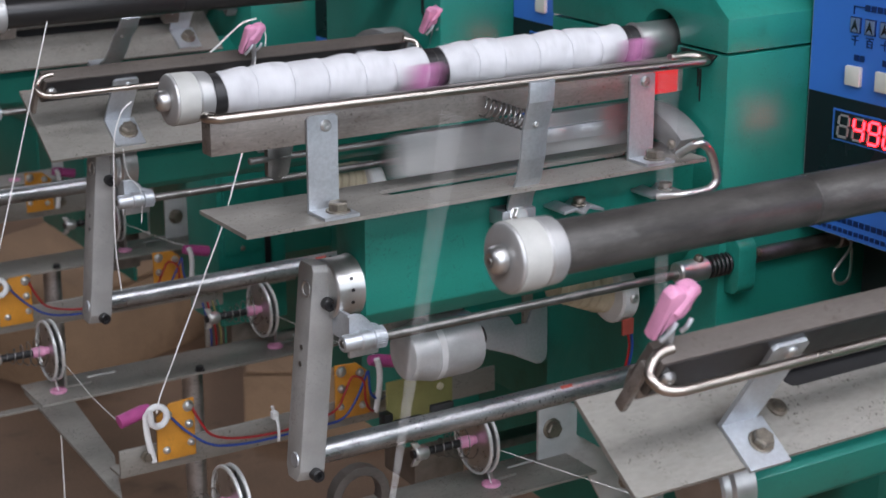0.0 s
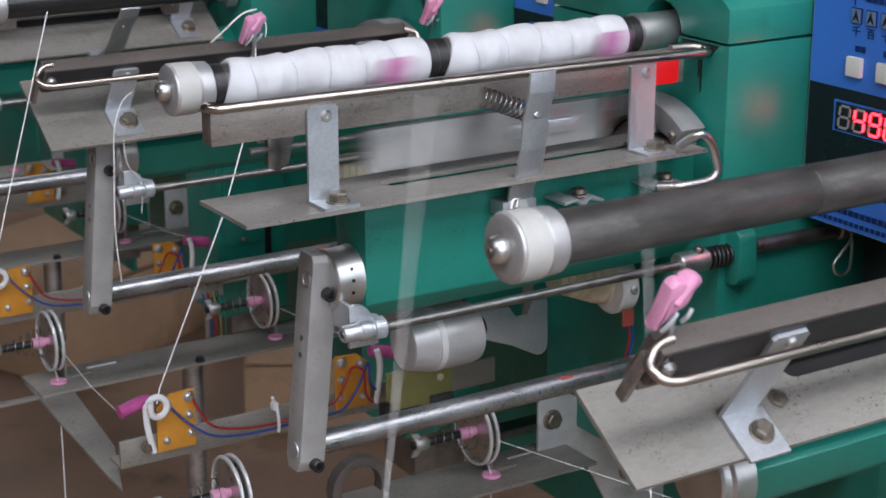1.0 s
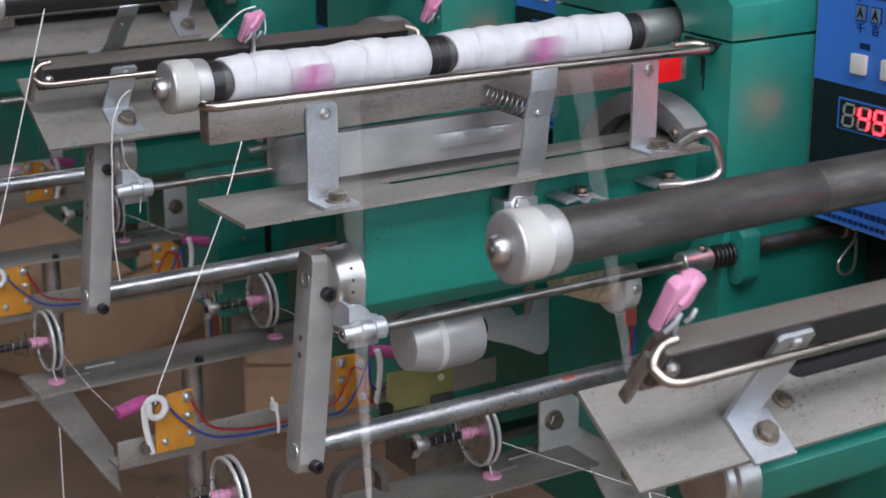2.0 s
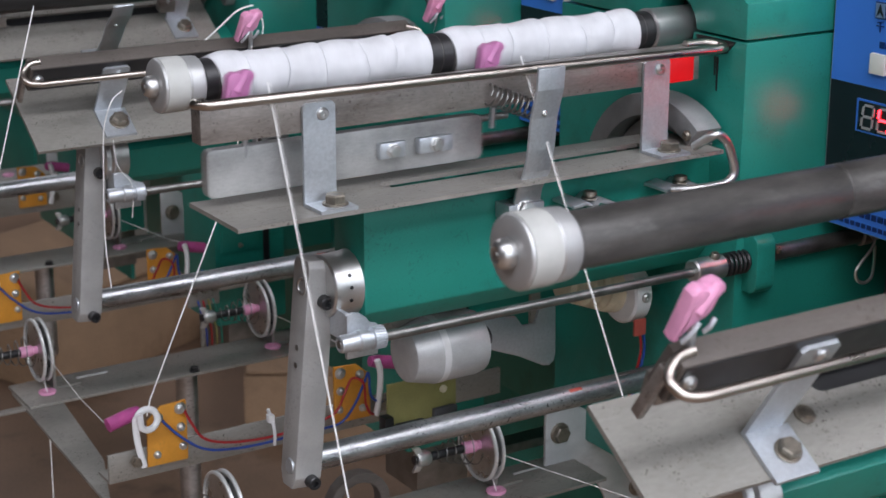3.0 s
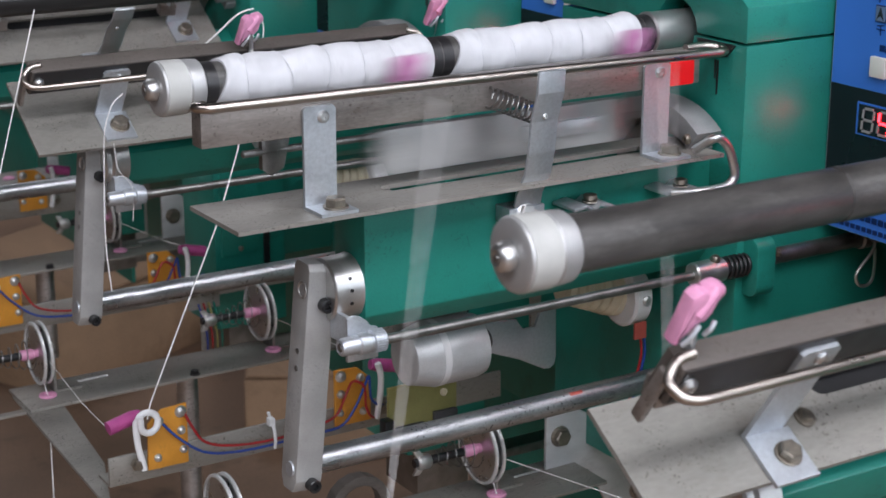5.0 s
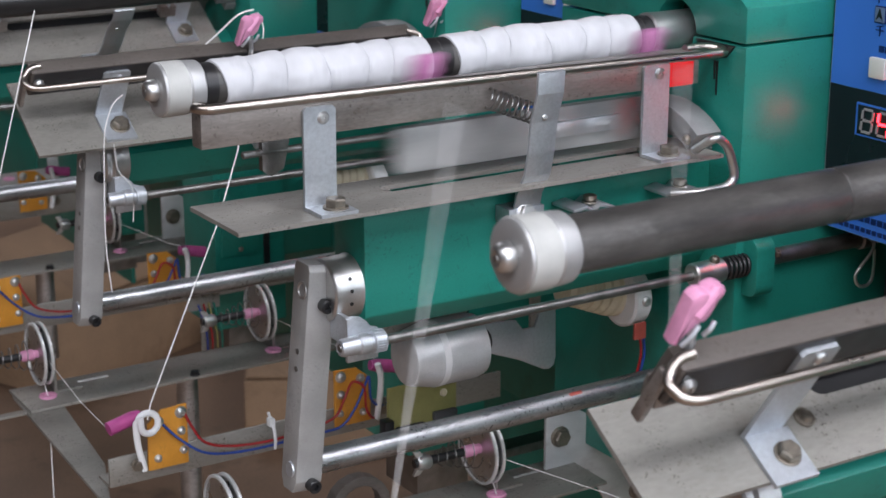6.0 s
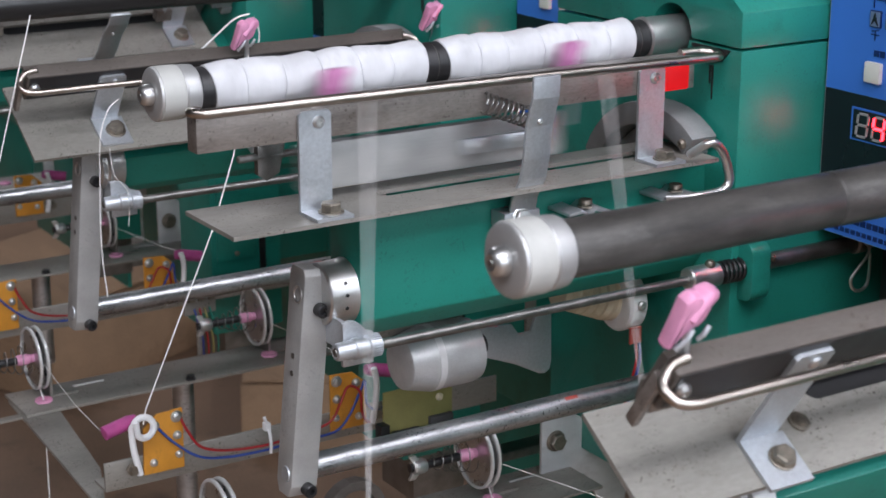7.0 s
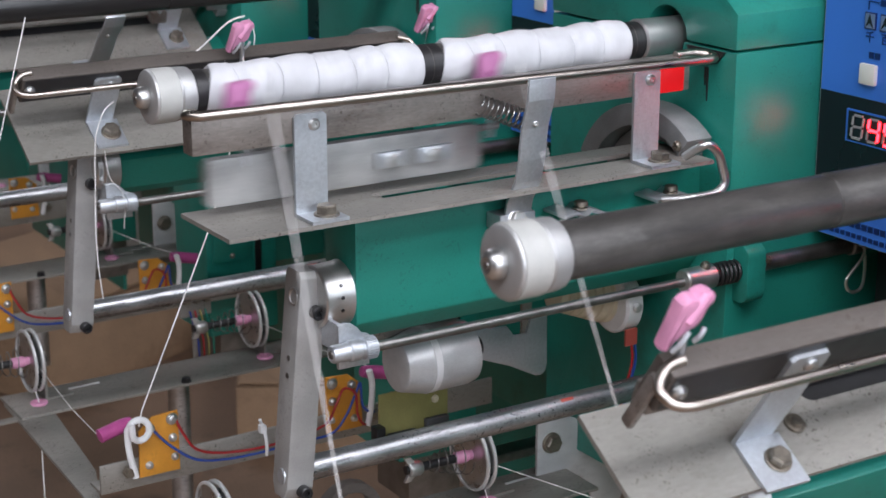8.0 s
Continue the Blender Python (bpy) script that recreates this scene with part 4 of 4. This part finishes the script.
# ---- thread frames under the spindles ----
def thread_frame():
    t = thing("creel_stand", (0.17, 0.32, -0.345), "welded grey steel thread frame with a pipe post", "creel stand", "thread frames")
    y = 0.36
    strip = part("strip", box(B(), 0.022, 0.338, y + 0.047, y + 0.103, -0.3455, -0.3430, 0.0005), PLATE, t, "flat grey steel strip")
    part("end_bar", prism(B(), [(0.022, y + 0.094), (0.051, y + 0.049), (0.036, y - 0.078), (0.010, y - 0.158), (0.010, y - 0.130)], "z", -0.3482, -0.3457, 0.0004), PLATE, t)
    part("angle_face", box(B(), 0.009, 0.345, y - 0.160, y - 0.1575, -0.3285, -0.3065, 0.0004), PLATE, t)
    part("angle_flange", box(B(), 0.009, 0.345, y - 0.1573, y - 0.138, -0.3285, -0.3262, 0.0004), PLATE, t)
    part("cross_bar", box(B(), -0.100, 0.0215, y + 0.052, y + 0.060, -0.3480, -0.3458, 0.0004), PLATE, t, "thin flat bar towards the next stand")
    post = part("post", lathe(B(), (0.170, y + 0.070, -0.3458), (0.170, y + 0.070, -1), [(0, 0.0095), (Z0 - 0.3458, 0.0095)], 24), PIPE, t, "bare steel pipe post")
    part("post_bolt", hexbolt(B(), (0.170, y + 0.052, -0.3430), (0, 0, 1), 0.0035, 0.004), BLACK, post)
    bm = prism(B(), [(0.311, -0.292), (0.322, -0.290), (0.350, -0.306), (0.440, -0.362), (0.440, -0.460), (0.405, -0.450), (0.352, -0.352), (0.311, -0.348)], "y", y + 0.088, y + 0.091, 0.0005)
    g = part("gusset", bm, ALU, t, "grey steel gusset plate")
    for gx, gz in ((0.3235, -0.3185), (0.400, -0.380)):
        part("gusset_bolt", hexbolt(B(), (gx, y + 0.088, gz), (0, -1, 0), 0.0062, 0.006), BOLT, g, "rusty hexagon bolt")
    for ex in (0.0447, 0.2545):
        bm = lathe(B(), (ex, y + 0.070, -0.3432), (ex, y + 0.070, 1), [(0, 0.0070), (0.0010, 0.0074), (0.0022, 0.0070), (0.0026, 0.0056), (0.0022, 0.0036), (0.0012, 0.0032)], 24)
        part("eyelet", bm, PINK, strip, "pink ceramic eyelet")
    for x0, x1 in ((0.060, 0.105), (0.272, 0.305)):
        part("weld_bead", wire(B(), [(x0, y + 0.088, -0.3428), ((x0 + x1) / 2, y + 0.0885, -0.3425), (x1, y + 0.089, -0.3428)], 0.0012, 6, 4), ARM, strip)
    return t


frames = [thread_frame()]
frames += copies(frames[0], (-1, 1, 2))
stub = None
for fr in frames[2:]:
    # the farther frames have short posts
    for ob in fr.children:
        if ob.name.startswith("post"):
            if stub is None:
                stub = ob.data.copy()
                low = min(v.co.z for v in stub.vertices)
                top = max(v.co.z for v in stub.vertices)
                for v in stub.vertices:
                    if v.co.z < (low + top) / 2:
                        v.co.z = top - 0.10
            ob.data = stub


def tensioner(x):
    t = thing("thread_tensioner", (x, 0.43, -0.3430), "thread tensioner with two steel discs, spring and wing nut", "tensioner", "thread tensioners")
    y, z = 0.438, -0.3065
    m = Matrix.Translation((x, y, z)) @ pose(0, 0, 0, 0, 0, -1) @ Matrix.Scale(1.09, 4) @ Matrix.Translation((-x, -y, -z))
    for dx, s in ((-0.0012, -1), (0.0012, 1)):
        bm = lathe(B(), (x + dx - s * 0.0012, y, z), (x + dx + s * 2, y, z), [(0, 0.0040), (0.0002, 0.0145), (0.0006, 0.0150), (0.0007, 0.0172), (0.0012, 0.0188), (0.0017, 0.0215), (0.0019, 0.0232), (0.0024, 0.0236), (0.0029, 0.0226), (0.0023, 0.0206), (0.0030, 0.0180), (0.0022, 0.0150), (0.0026, 0.0120), (0.0014, 0.0040)], 44)
        d = part("disc", bm, DISC, t, "bright pressed steel disc", m=m)
        part("rim", lathe(B(), (x + dx + s * 0.0003, y, z), (x + dx + s * 2, y, z), [(0, 0.0226), (0.0002, 0.0240), (0.0007, 0.0245), (0.0018, 0.0245), (0.0024, 0.0240), (0.0026, 0.0226), (0, 0.0226)], 48, False), RIM, d, "pale polished rim", m=m)
    part("core", lathe(B(), (x - 0.0145, y, z), (1, y, z), [(0, 0.0036), (0.001, 0.0042), (0.009, 0.0042), (0.010, 0.0032), (0.018, 0.0032)], 24), PINK, t, "pink ceramic core", m=m)
    part("screw_rod", cyl(B(), (x - 0.052, y, z), (x + 0.012, y, z), 0.0030, 12), BLACK, t, m=m)
    part("spring", coil(B(), (x - 0.036, y, z), (x - 0.0065, y, z), 0.0042, 5, 0.00045, 0.0125), DARK_STEEL, t, m=m)
    n = part("wing_nut", lathe(B(), (x - 0.050, y, z), (1, y, z), [(0, 0.0042), (0.001, 0.0050), (0.008, 0.0052), (0.010, 0.0040)], 16), STEEL, t, "dull steel wing nut", m=m)
    for s in (1, -1):
        part("wing", prism(B(), [(x - 0.050, z + s * 0.003), (x - 0.044, z + s * 0.003), (x - 0.048, z + s * 0.0085), (x - 0.053, z + s * 0.0085)], "y", y - 0.0012, y + 0.0012, 0.0004), STEEL, n, m=m)
    part("bracket", prism(B(), [(x + 0.0095, z + 0.006), (x + 0.012, z + 0.006), (x + 0.012, -0.3410), (x + 0.034, -0.3410), (x + 0.034, -0.3430), (x + 0.0095, -0.3430)], "y", y - 0.004, y + 0.016, 0.0003), PLATE, t, "small bent sheet bracket")
    return t


for x in (0.0425, 0.2465):
    tn = tensioner(x)
    copies(tn, (-1, 1))


def stop_sensor(x, flip=False):
    """x: the left edge of the board; flip: feeler on its other side."""
    m = Matrix.Translation((2 * x + 0.0315, 0, 0)) @ Matrix.Diagonal((-1, 1, 1, 1)) if flip else None
    t = thing("stop_sensor", (x + 0.015, 0.197, -0.3), "orange circuit board stop sensor with a white pigtail feeler", "sensor", "stop sensors")
    y = 0.1985
    out = [(x, -0.3205), (x + 0.0315, -0.3205), (x + 0.0315, -0.2745), (x + 0.012, -0.2755), (x + 0.001, -0.2850)]
    b = part("board", prism(B(), out, "y", y - 0.0020, y, 0.0003), ORANGE, t, "stained orange board", m=m)
    for sx, sz, r in ((0.0265, -0.2800, 0.0046), (0.0095, -0.2840, 0.0036), (0.0265, -0.2945, 0.0034), (0.0275, -0.3095, 0.0030), (0.0075, -0.3120, 0.0030)):
        bm = lathe(B(), (x + sx, y - 0.0020, sz), (x + sx, -9, sz), [(0, r), (0.0008, r), (0.001, r * 0.72), (0.0028, r * 0.72), (0.0034, r * 0.45), (0.0040, r * 0.45)], 14)
        part("terminal_screw", bm, STEEL, b, "bright terminal screw", m=m)
    cx, cz = x - 0.0015, -0.2800
    pts = [(x - 0.0045, y - 0.006, -0.3170), (x - 0.0085, y - 0.006, -0.2980), (x - 0.0095, y - 0.006, -0.2820)]
    pts += [(cx + 0.0072 * math.cos(a), y - 0.007 - 0.0007 * i, cz + 0.0072 * math.sin(a)) for i, a in enumerate([radians(170 - 40 * i) for i in range(9)])]
    pts += [(x - 0.0085, y - 0.013, -0.2770), (x - 0.0090, y - 0.013, -0.2735)]
    if flip:
        pts = [(x - 0.0020, y - 0.006, -0.3190), (x - 0.0035, y - 0.006, -0.3150), (x - 0.0062, y - 0.006, -0.2980), (x - 0.0065, y - 0.006, -0.2840), (x - 0.0040, y - 0.006, -0.2740)]
    part("pigtail", wire(B(), pts, 0.0025, 10, 5), WHITE_PLASTIC, t, "white sleeved pigtail", m=m)
    part("feeler_tube", lathe(B(), (x - 0.028, y + 0.001, -0.2830), (x + 0.004, y + 0.004, -0.2765), [(0, 0.0035), (0.0005, 0.0052), (0.020, 0.0052), (0.026, 0.0040)], 20), MAGENTA, t, "magenta plastic tube", m=m)
    part("feeler_bolt", lathe(B(), (x - 0.009, y - 0.0035, -0.3125), (x - 0.009, -9, -0.3125), [(0, 0.0052), (0.001, 0.0052), (0.0012, 0.0038), (0.0045, 0.0038)], 6), BOLT, t, m=m)
    return t


for x in (0.0375, 0.1905):
    sn = stop_sensor(x, x > 0.1)
    copies(sn, (-1, 1, 2))


def cable(name, pts, r, material, label, smooth=8):
    t = thing(name, pts[0], label, "cable", "sensor cables")
    part("wire", wire(B(), pts, r, 8, smooth), material, t)
    return t


for k in (1, 2):
    y = 0.197 + (k - 1) * PITCH
    cable("red_cable", [(0.066, y - 0.003, -0.2805), (0.071, y - 0.004, -0.292), (0.080, y - 0.006, -0.3055), (0.100, y - 0.006, -0.3130), (0.130, y - 0.006, -0.3160), (0.160, y - 0.005, -0.3150), (0.187, y - 0.005, -0.310), (0.196, y - 0.006, -0.296), (0.204, y - 0.004, -0.285), (0.213, y - 0.006, -0.290), (0.215, y - 0.006, -0.308), (0.224, y - 0.004, -0.318), (0.25, y + 0.01, -0.312)], 0.0010, RED_WIRE, "red insulated cable sagging along the steel angle")
    cable("blue_cable", [(0.0475, y - 0.003, -0.2840), (0.060, y - 0.005, -0.2985), (0.078, y - 0.007, -0.3125), (0.100, y - 0.007, -0.3180), (0.130, y - 0.007, -0.3195), (0.160, y - 0.006, -0.3185), (0.190, y - 0.007, -0.318), (0.203, y - 0.008, -0.306), (0.214, y - 0.005, -0.290), (0.218, y - 0.005, -0.283), (0.220, y - 0.005, -0.302), (0.232, y - 0.003, -0.310), (0.25, y + 0.01, -0.307)], 0.0010, BLUE_WIRE, "blue insulated cable sagging along the steel angle")
    t = thing("cable_tie", (0.135, y, -0.31), "white plastic cable tie round the steel angle", "cable tie", "cable ties")
    part("strap", wire(B(), [(0.1350, y - 0.0085, -0.3220), (0.1345, y - 0.0105, -0.3150), (0.1345, y - 0.0085, -0.3060), (0.1345, y - 0.003, -0.3000), (0.1330, y - 0.003, -0.2950)], 0.0013, 6, 4), WHITE_PLASTIC, t)
    part("head", box(B(), 0.1318, 0.1366, y - 0.0072, y - 0.0015, -0.3050, -0.2990, 0.0007), WHITE_PLASTIC, t)


def circuit_box():
    t = thing("circuit_board", (0.222, 0.122, -0.28), "olive circuit board with pale foam blocks along its edge", "circuit board", "circuit boards")
    part("board", box(B(), 0.193, 0.2515, 0.120, 0.1225, -0.3050, -0.2640, 0.0006), OLIVE, t)
    for x0, x1, z1 in ((0.198, 0.222, -0.2945), (0.230, 0.250, -0.2890)):
        part("foam_block", box(B(), x0, x1, 0.1150, 0.1198, -0.3060, z1, 0.0016), WALL, t)
    part("stud", screw(B(), (0.240, 0.120, -0.2760), (0, -1, 0), 0.0030, 0.002), BEIGE, t)
    part("socket", box(B(), 0.186, 0.1935, 0.112, 0.121, -0.312, -0.286, 0.0008), BLACK, t)
    return t


circuit_box()


def curved_foot():
    t = thing("curved_foot", (0.117, 0.03, -0.30), "dark grey curved steel strap under the pipe", "steel strap", "curved straps")
    outer = [(0.117 + 0.023 * math.cos(radians(a)), -0.302 + 0.023 * math.sin(radians(a))) for a in range(-20, 201, 20)]
    inner = [(0.117 + 0.016 * math.cos(radians(a)), -0.302 + 0.016 * math.sin(radians(a))) for a in range(200, -21, -20)]
    part("strap", prism(B(), outer + inner, "y", 0.026, 0.036, 0.0008), DARK_BAR, t)


curved_foot()


def relay_board():
    t = thing("relay_board", (0.20, 0.50, -0.31), "small dusty terminal board with coloured leads", "circuit board", "terminal boards")
    part("board", box(B(), 0.205, 0.236, 0.50, 0.503, -0.318, -0.292, 0.0008), PLATE, t)
    for i, (mt, x) in enumerate(((BLUE_WIRE, 0.214), (RED_WIRE, 0.219), (OLIVE, 0.224), (GREEN, 0.229))):
        part("lead", wire(B(), [(x, 0.499, -0.312), (x + 0.002, 0.494, -0.328), (x + 0.008, 0.500, -0.345), (x + 0.012, 0.51, -0.38)], 0.0009, 6, 5), mt, t)
    for x in (0.210, 0.220, 0.230):
        part("terminal", box(B(), x - 0.003, x + 0.003, 0.494, 0.500, -0.304, -0.296, 0.0006), BOLT, t)
    part("stand", box(B(), 0.218, 0.222, 0.503, 0.506, -0.36, -0.30, 0.0004), PLATE, t)
    return t


relay_board()


def machine_bed():
    t = thing("machine_bed", (0.55, 0.5, -Z0), "long green steel bed that carries the winding heads", "machine bed")
    part("rail", box(B(), 0.500, 0.620, -1.0, 2.2, -0.430, -0.3305, 0.004), GREEN, t, "green steel rail")
    for y in (-0.9, 0.22):
        part("leg", box(B(), 0.520, 0.600, y - 0.04, y + 0.04, -Z0, -0.430, 0.003), GREEN, t)
    for i in range(8):
        y = -0.97 + i * 0.395
        low = (-0.530, -0.590, -0.570)[max(0, i - 5)]
        part("apron_panel", box(B(), 0.506, 0.512, y, y + 0.389, low, -0.4305, 0.002), GREEN, t, "green sheet apron panel")
    return t


machine_bed()


def gear_case():
    """A green case under each head, behind the motor, with a vent and a cover joint."""
    t = thing("gear_case", (0.31, 0.28, -0.33), "dark green steel gear case under the winding head", "gear case", "gear cases")
    c = part("case", box(B(), 0.272, 0.3475, 0.226, 0.300, -0.375, -0.185, 0.003), GREEN, t)
    part("cover_plate", box(B(), 0.278, 0.318, 0.2232, 0.2258, -0.300, -0.200, 0.001), GREEN, c, "green cover plate")
    part("vent_slot", box(B(), 0.3235, 0.3300, 0.2248, 0.2262, -0.330, -0.250), BLACK, c, "dark vent slot")
    for z in (-0.206, -0.294):
        part("cover_screw", screw(B(), (0.298, 0.2232, z), (0, -1, 0), 0.0026, 0.0018), BOLT, c)
    part("foot", box(B(), 0.290, 0.340, 0.240, 0.292, -0.4205, -0.375, 0.001), DARK_STEEL, t)
    part("stay", box(B(), 0.3300, 0.5060, 0.285, 0.305, -0.4295, -0.4210, 0.001), DARK_STEEL, t, "steel stay to the bed")
    return t


copies(gear_case(), (1, 2))


def carton(x, y, w, d, h, turn, label):
    t = thing("carton", (x, y, -Z0), label, "carton", "cartons on the floor")
    m = Matrix.Translation((x, y, -Z0)) @ pose(0, 0, 0, 0, 0, turn)
    part("box", box(B(), -w / 2, w / 2, -d / 2, d / 2, 0.001, h, 0.004), CARDBOARD, t, m=m)
    for s in (-1, 1):
        part("flap", box(B(), -w / 2 + 0.002, w / 2 - 0.002, min(s * 0.003, s * d / 2 * 0.99), max(s * 0.003, s * d / 2 * 0.99), h + 0.0005, h + 0.005, 0.001), CARDBOARD, t, m=m @ pose(0, 0, 0, s * 1.5, 0, 0))
    return t


carton(0.74, 2.20, 0.60, 0.42, 0.16, 24, "flat brown cardboard carton lying closed on the floor")
carton(0.30, 2.45, 0.50, 0.40, 0.10, 38, "low brown cardboard carton lying on the floor")
carton(0.98, 1.62, 0.40, 0.34, 0.12, 62, "small brown cardboard carton lying on the floor")


# ---- threads ----
def thread(pts, r=0.00055, label="fine white thread running up to its guide", material=None, smooth=0):
    t = thing("thread", pts[0], label, "thread", "threads")
    part("strand", wire(B(), pts, r, 6, smooth), material or THREAD, t)
    return t


for k in (1, 2):
    y = (k - 1) * PITCH
    if k == 1:
        thread([(0.0355, 0.189 + y, -0.2775), (0.0388, 0.190 + y, -0.2663), (0.1115, 0.225 + y, -0.1535), (0.1472, 0.262 + y, -0.1108), (0.1799, 0.300 + y, -0.0493), (0.190, 0.318 + y, -0.0272)], 0.00055)
    for x in (0.0447,):
        thread([(x - 0.006, 0.430 + y, -0.93), (x, 0.430 + y, -0.3420), (x - 0.002, 0.434 + y, -0.3290)], 0.0005, "fine white thread rising through the pink eyelet")
    for x, end in ((0.0425, 0.0105), (0.2465, 0.2500)):
        thread([(x, 0.418 + y, -0.3060), (x + (end - x) * 0.6, 0.29 + y, -0.2960), (end, 0.2000 + y, -0.2840)], 0.00028, "fine white thread from the tensioner to its feeler")
y = -PITCH
for x in (0.0447, 0.2545):
    thread([(x, 0.430 + y, -0.60), (x, 0.430 + y, -0.3420), (x - 0.002, 0.434 + y, -0.3290)], 0.0005, "fine white thread rising through the pink eyelet")
thread([(0.2465, 0.418 + y, -0.3060), (0.36, 0.29 + y, -0.345), (0.45, 0.20 + y, -0.385)], 0.00028, "fine white thread from the tensioner to its feeler")
thread([(0.011, 0.300, 0.001), (-0.0405, 0.300, -0.1751), (-0.12, 0.300, -0.45)], 0.00045, "white thread hanging down beside the tray")
thread([(0.150, 0.345, -0.053), (0.170, 0.342, -0.037), (0.187, 0.338, -0.0225), (0.199, 0.334, -0.0185)], 0.0007, "white thread tail laid over the pink guide", None, 6)
thread([(0.200, 0.329, -0.020), (0.2035, 0.327, -0.032), (0.2015, 0.327, -0.046), (0.1990, 0.329, -0.063)], 0.0005, "white thread end hanging from the pink guide", None, 6)
thread([(0.374, 0.335, -0.029), (0.388, 0.335, -0.031), (0.398, 0.335, -0.037), (0.403, 0.335, -0.047)], 0.0008, "white thread tail laid over the pink guide", None, 6)
thread([(0.0690, 0.288, -0.064), (0.0600, 0.286, -0.070), (0.0525, 0.284, -0.086), (0.0505, 0.284, -0.104), (0.0500, 0.285, -0.124), (0.0490, 0.286, -0.150), (0.0490, 0.286, -0.182), (0.0515, 0.286, -0.212)], 0.00045, "twisted pale cord hanging from the bracket", None, 6)
thread([(0.0600, 0.288, -0.100), (0.0625, 0.288, -0.120), (0.0720, 0.286, -0.135), (0.0710, 0.286, -0.160)], 0.0003, "loose thread end caught on the knob", None, 6)


def running_thread(x):
    """From the feeler below to the moving guide; drawn along its own z."""
    bm = cyl(B(), (0, 0, -0.07), (0, 0, 0.301), 0.00048, 8)
    me = bpy.data.meshes.new("running_thread")
    bm.to_mesh(me)
    bm.free()
    me.materials.append(THREAD)
    ob = new("running_thread", me)
    ob.location = (x, -0.160, -0.274 + Z0)
    return tagged(ob, "fine white thread sweeping to and fro with its guide", "thread", "running threads")


running = [(running_thread(0.020), 0.0), (running_thread(0.222), 0.168)]


# ---- the motions ----
def traverse(t):
    """Where the guides are on their way, from 0 to 1; the machine's speed wanders a little."""
    s = (t - 4) / 4
    ph = 2 * math.pi * t / 0.5523 + 0.0671 * s + -0.2317 * s ** 2 + -0.0995 * s ** 3 + 0.2976 * s ** 4 + 0.0068 * s ** 5
    return 0.5308 + 0.4022 * math.cos(ph) + -0.1663 * math.sin(ph) + 0.0214 * math.cos(3 * ph) - 0.0469 * math.sin(3 * ph)


def motions():
    rows, n = [], 8 * FPS
    base = moving_carriage.location.copy()
    for i in range(n + 1):
        t = i / FPS
        x = 0.082 + 0.142 * (traverse(t) - 0.5308)
        rows.append((t, Matrix.Translation((x, base.y, base.z))))
    walk(moving_carriage, rows)
    for ob, dx in running:
        foot = ob.location.copy()
        walk(ob, [(t, Matrix.Translation(foot) @ (Vector((m.translation.x + dx + 0.007, -0.052, Z0 - 0.002)) - foot).to_track_quat("Z", "Y").to_matrix().to_4x4()) for t, m in rows])
    for ob in (spindle, *packages):
        at = ob.location.copy()
        walk(ob, [(i * 0.1, Matrix.Translation(at) @ pose(0, 0, 0, -62.0 * i, 0, 0)) for i in range(81)])


motions()
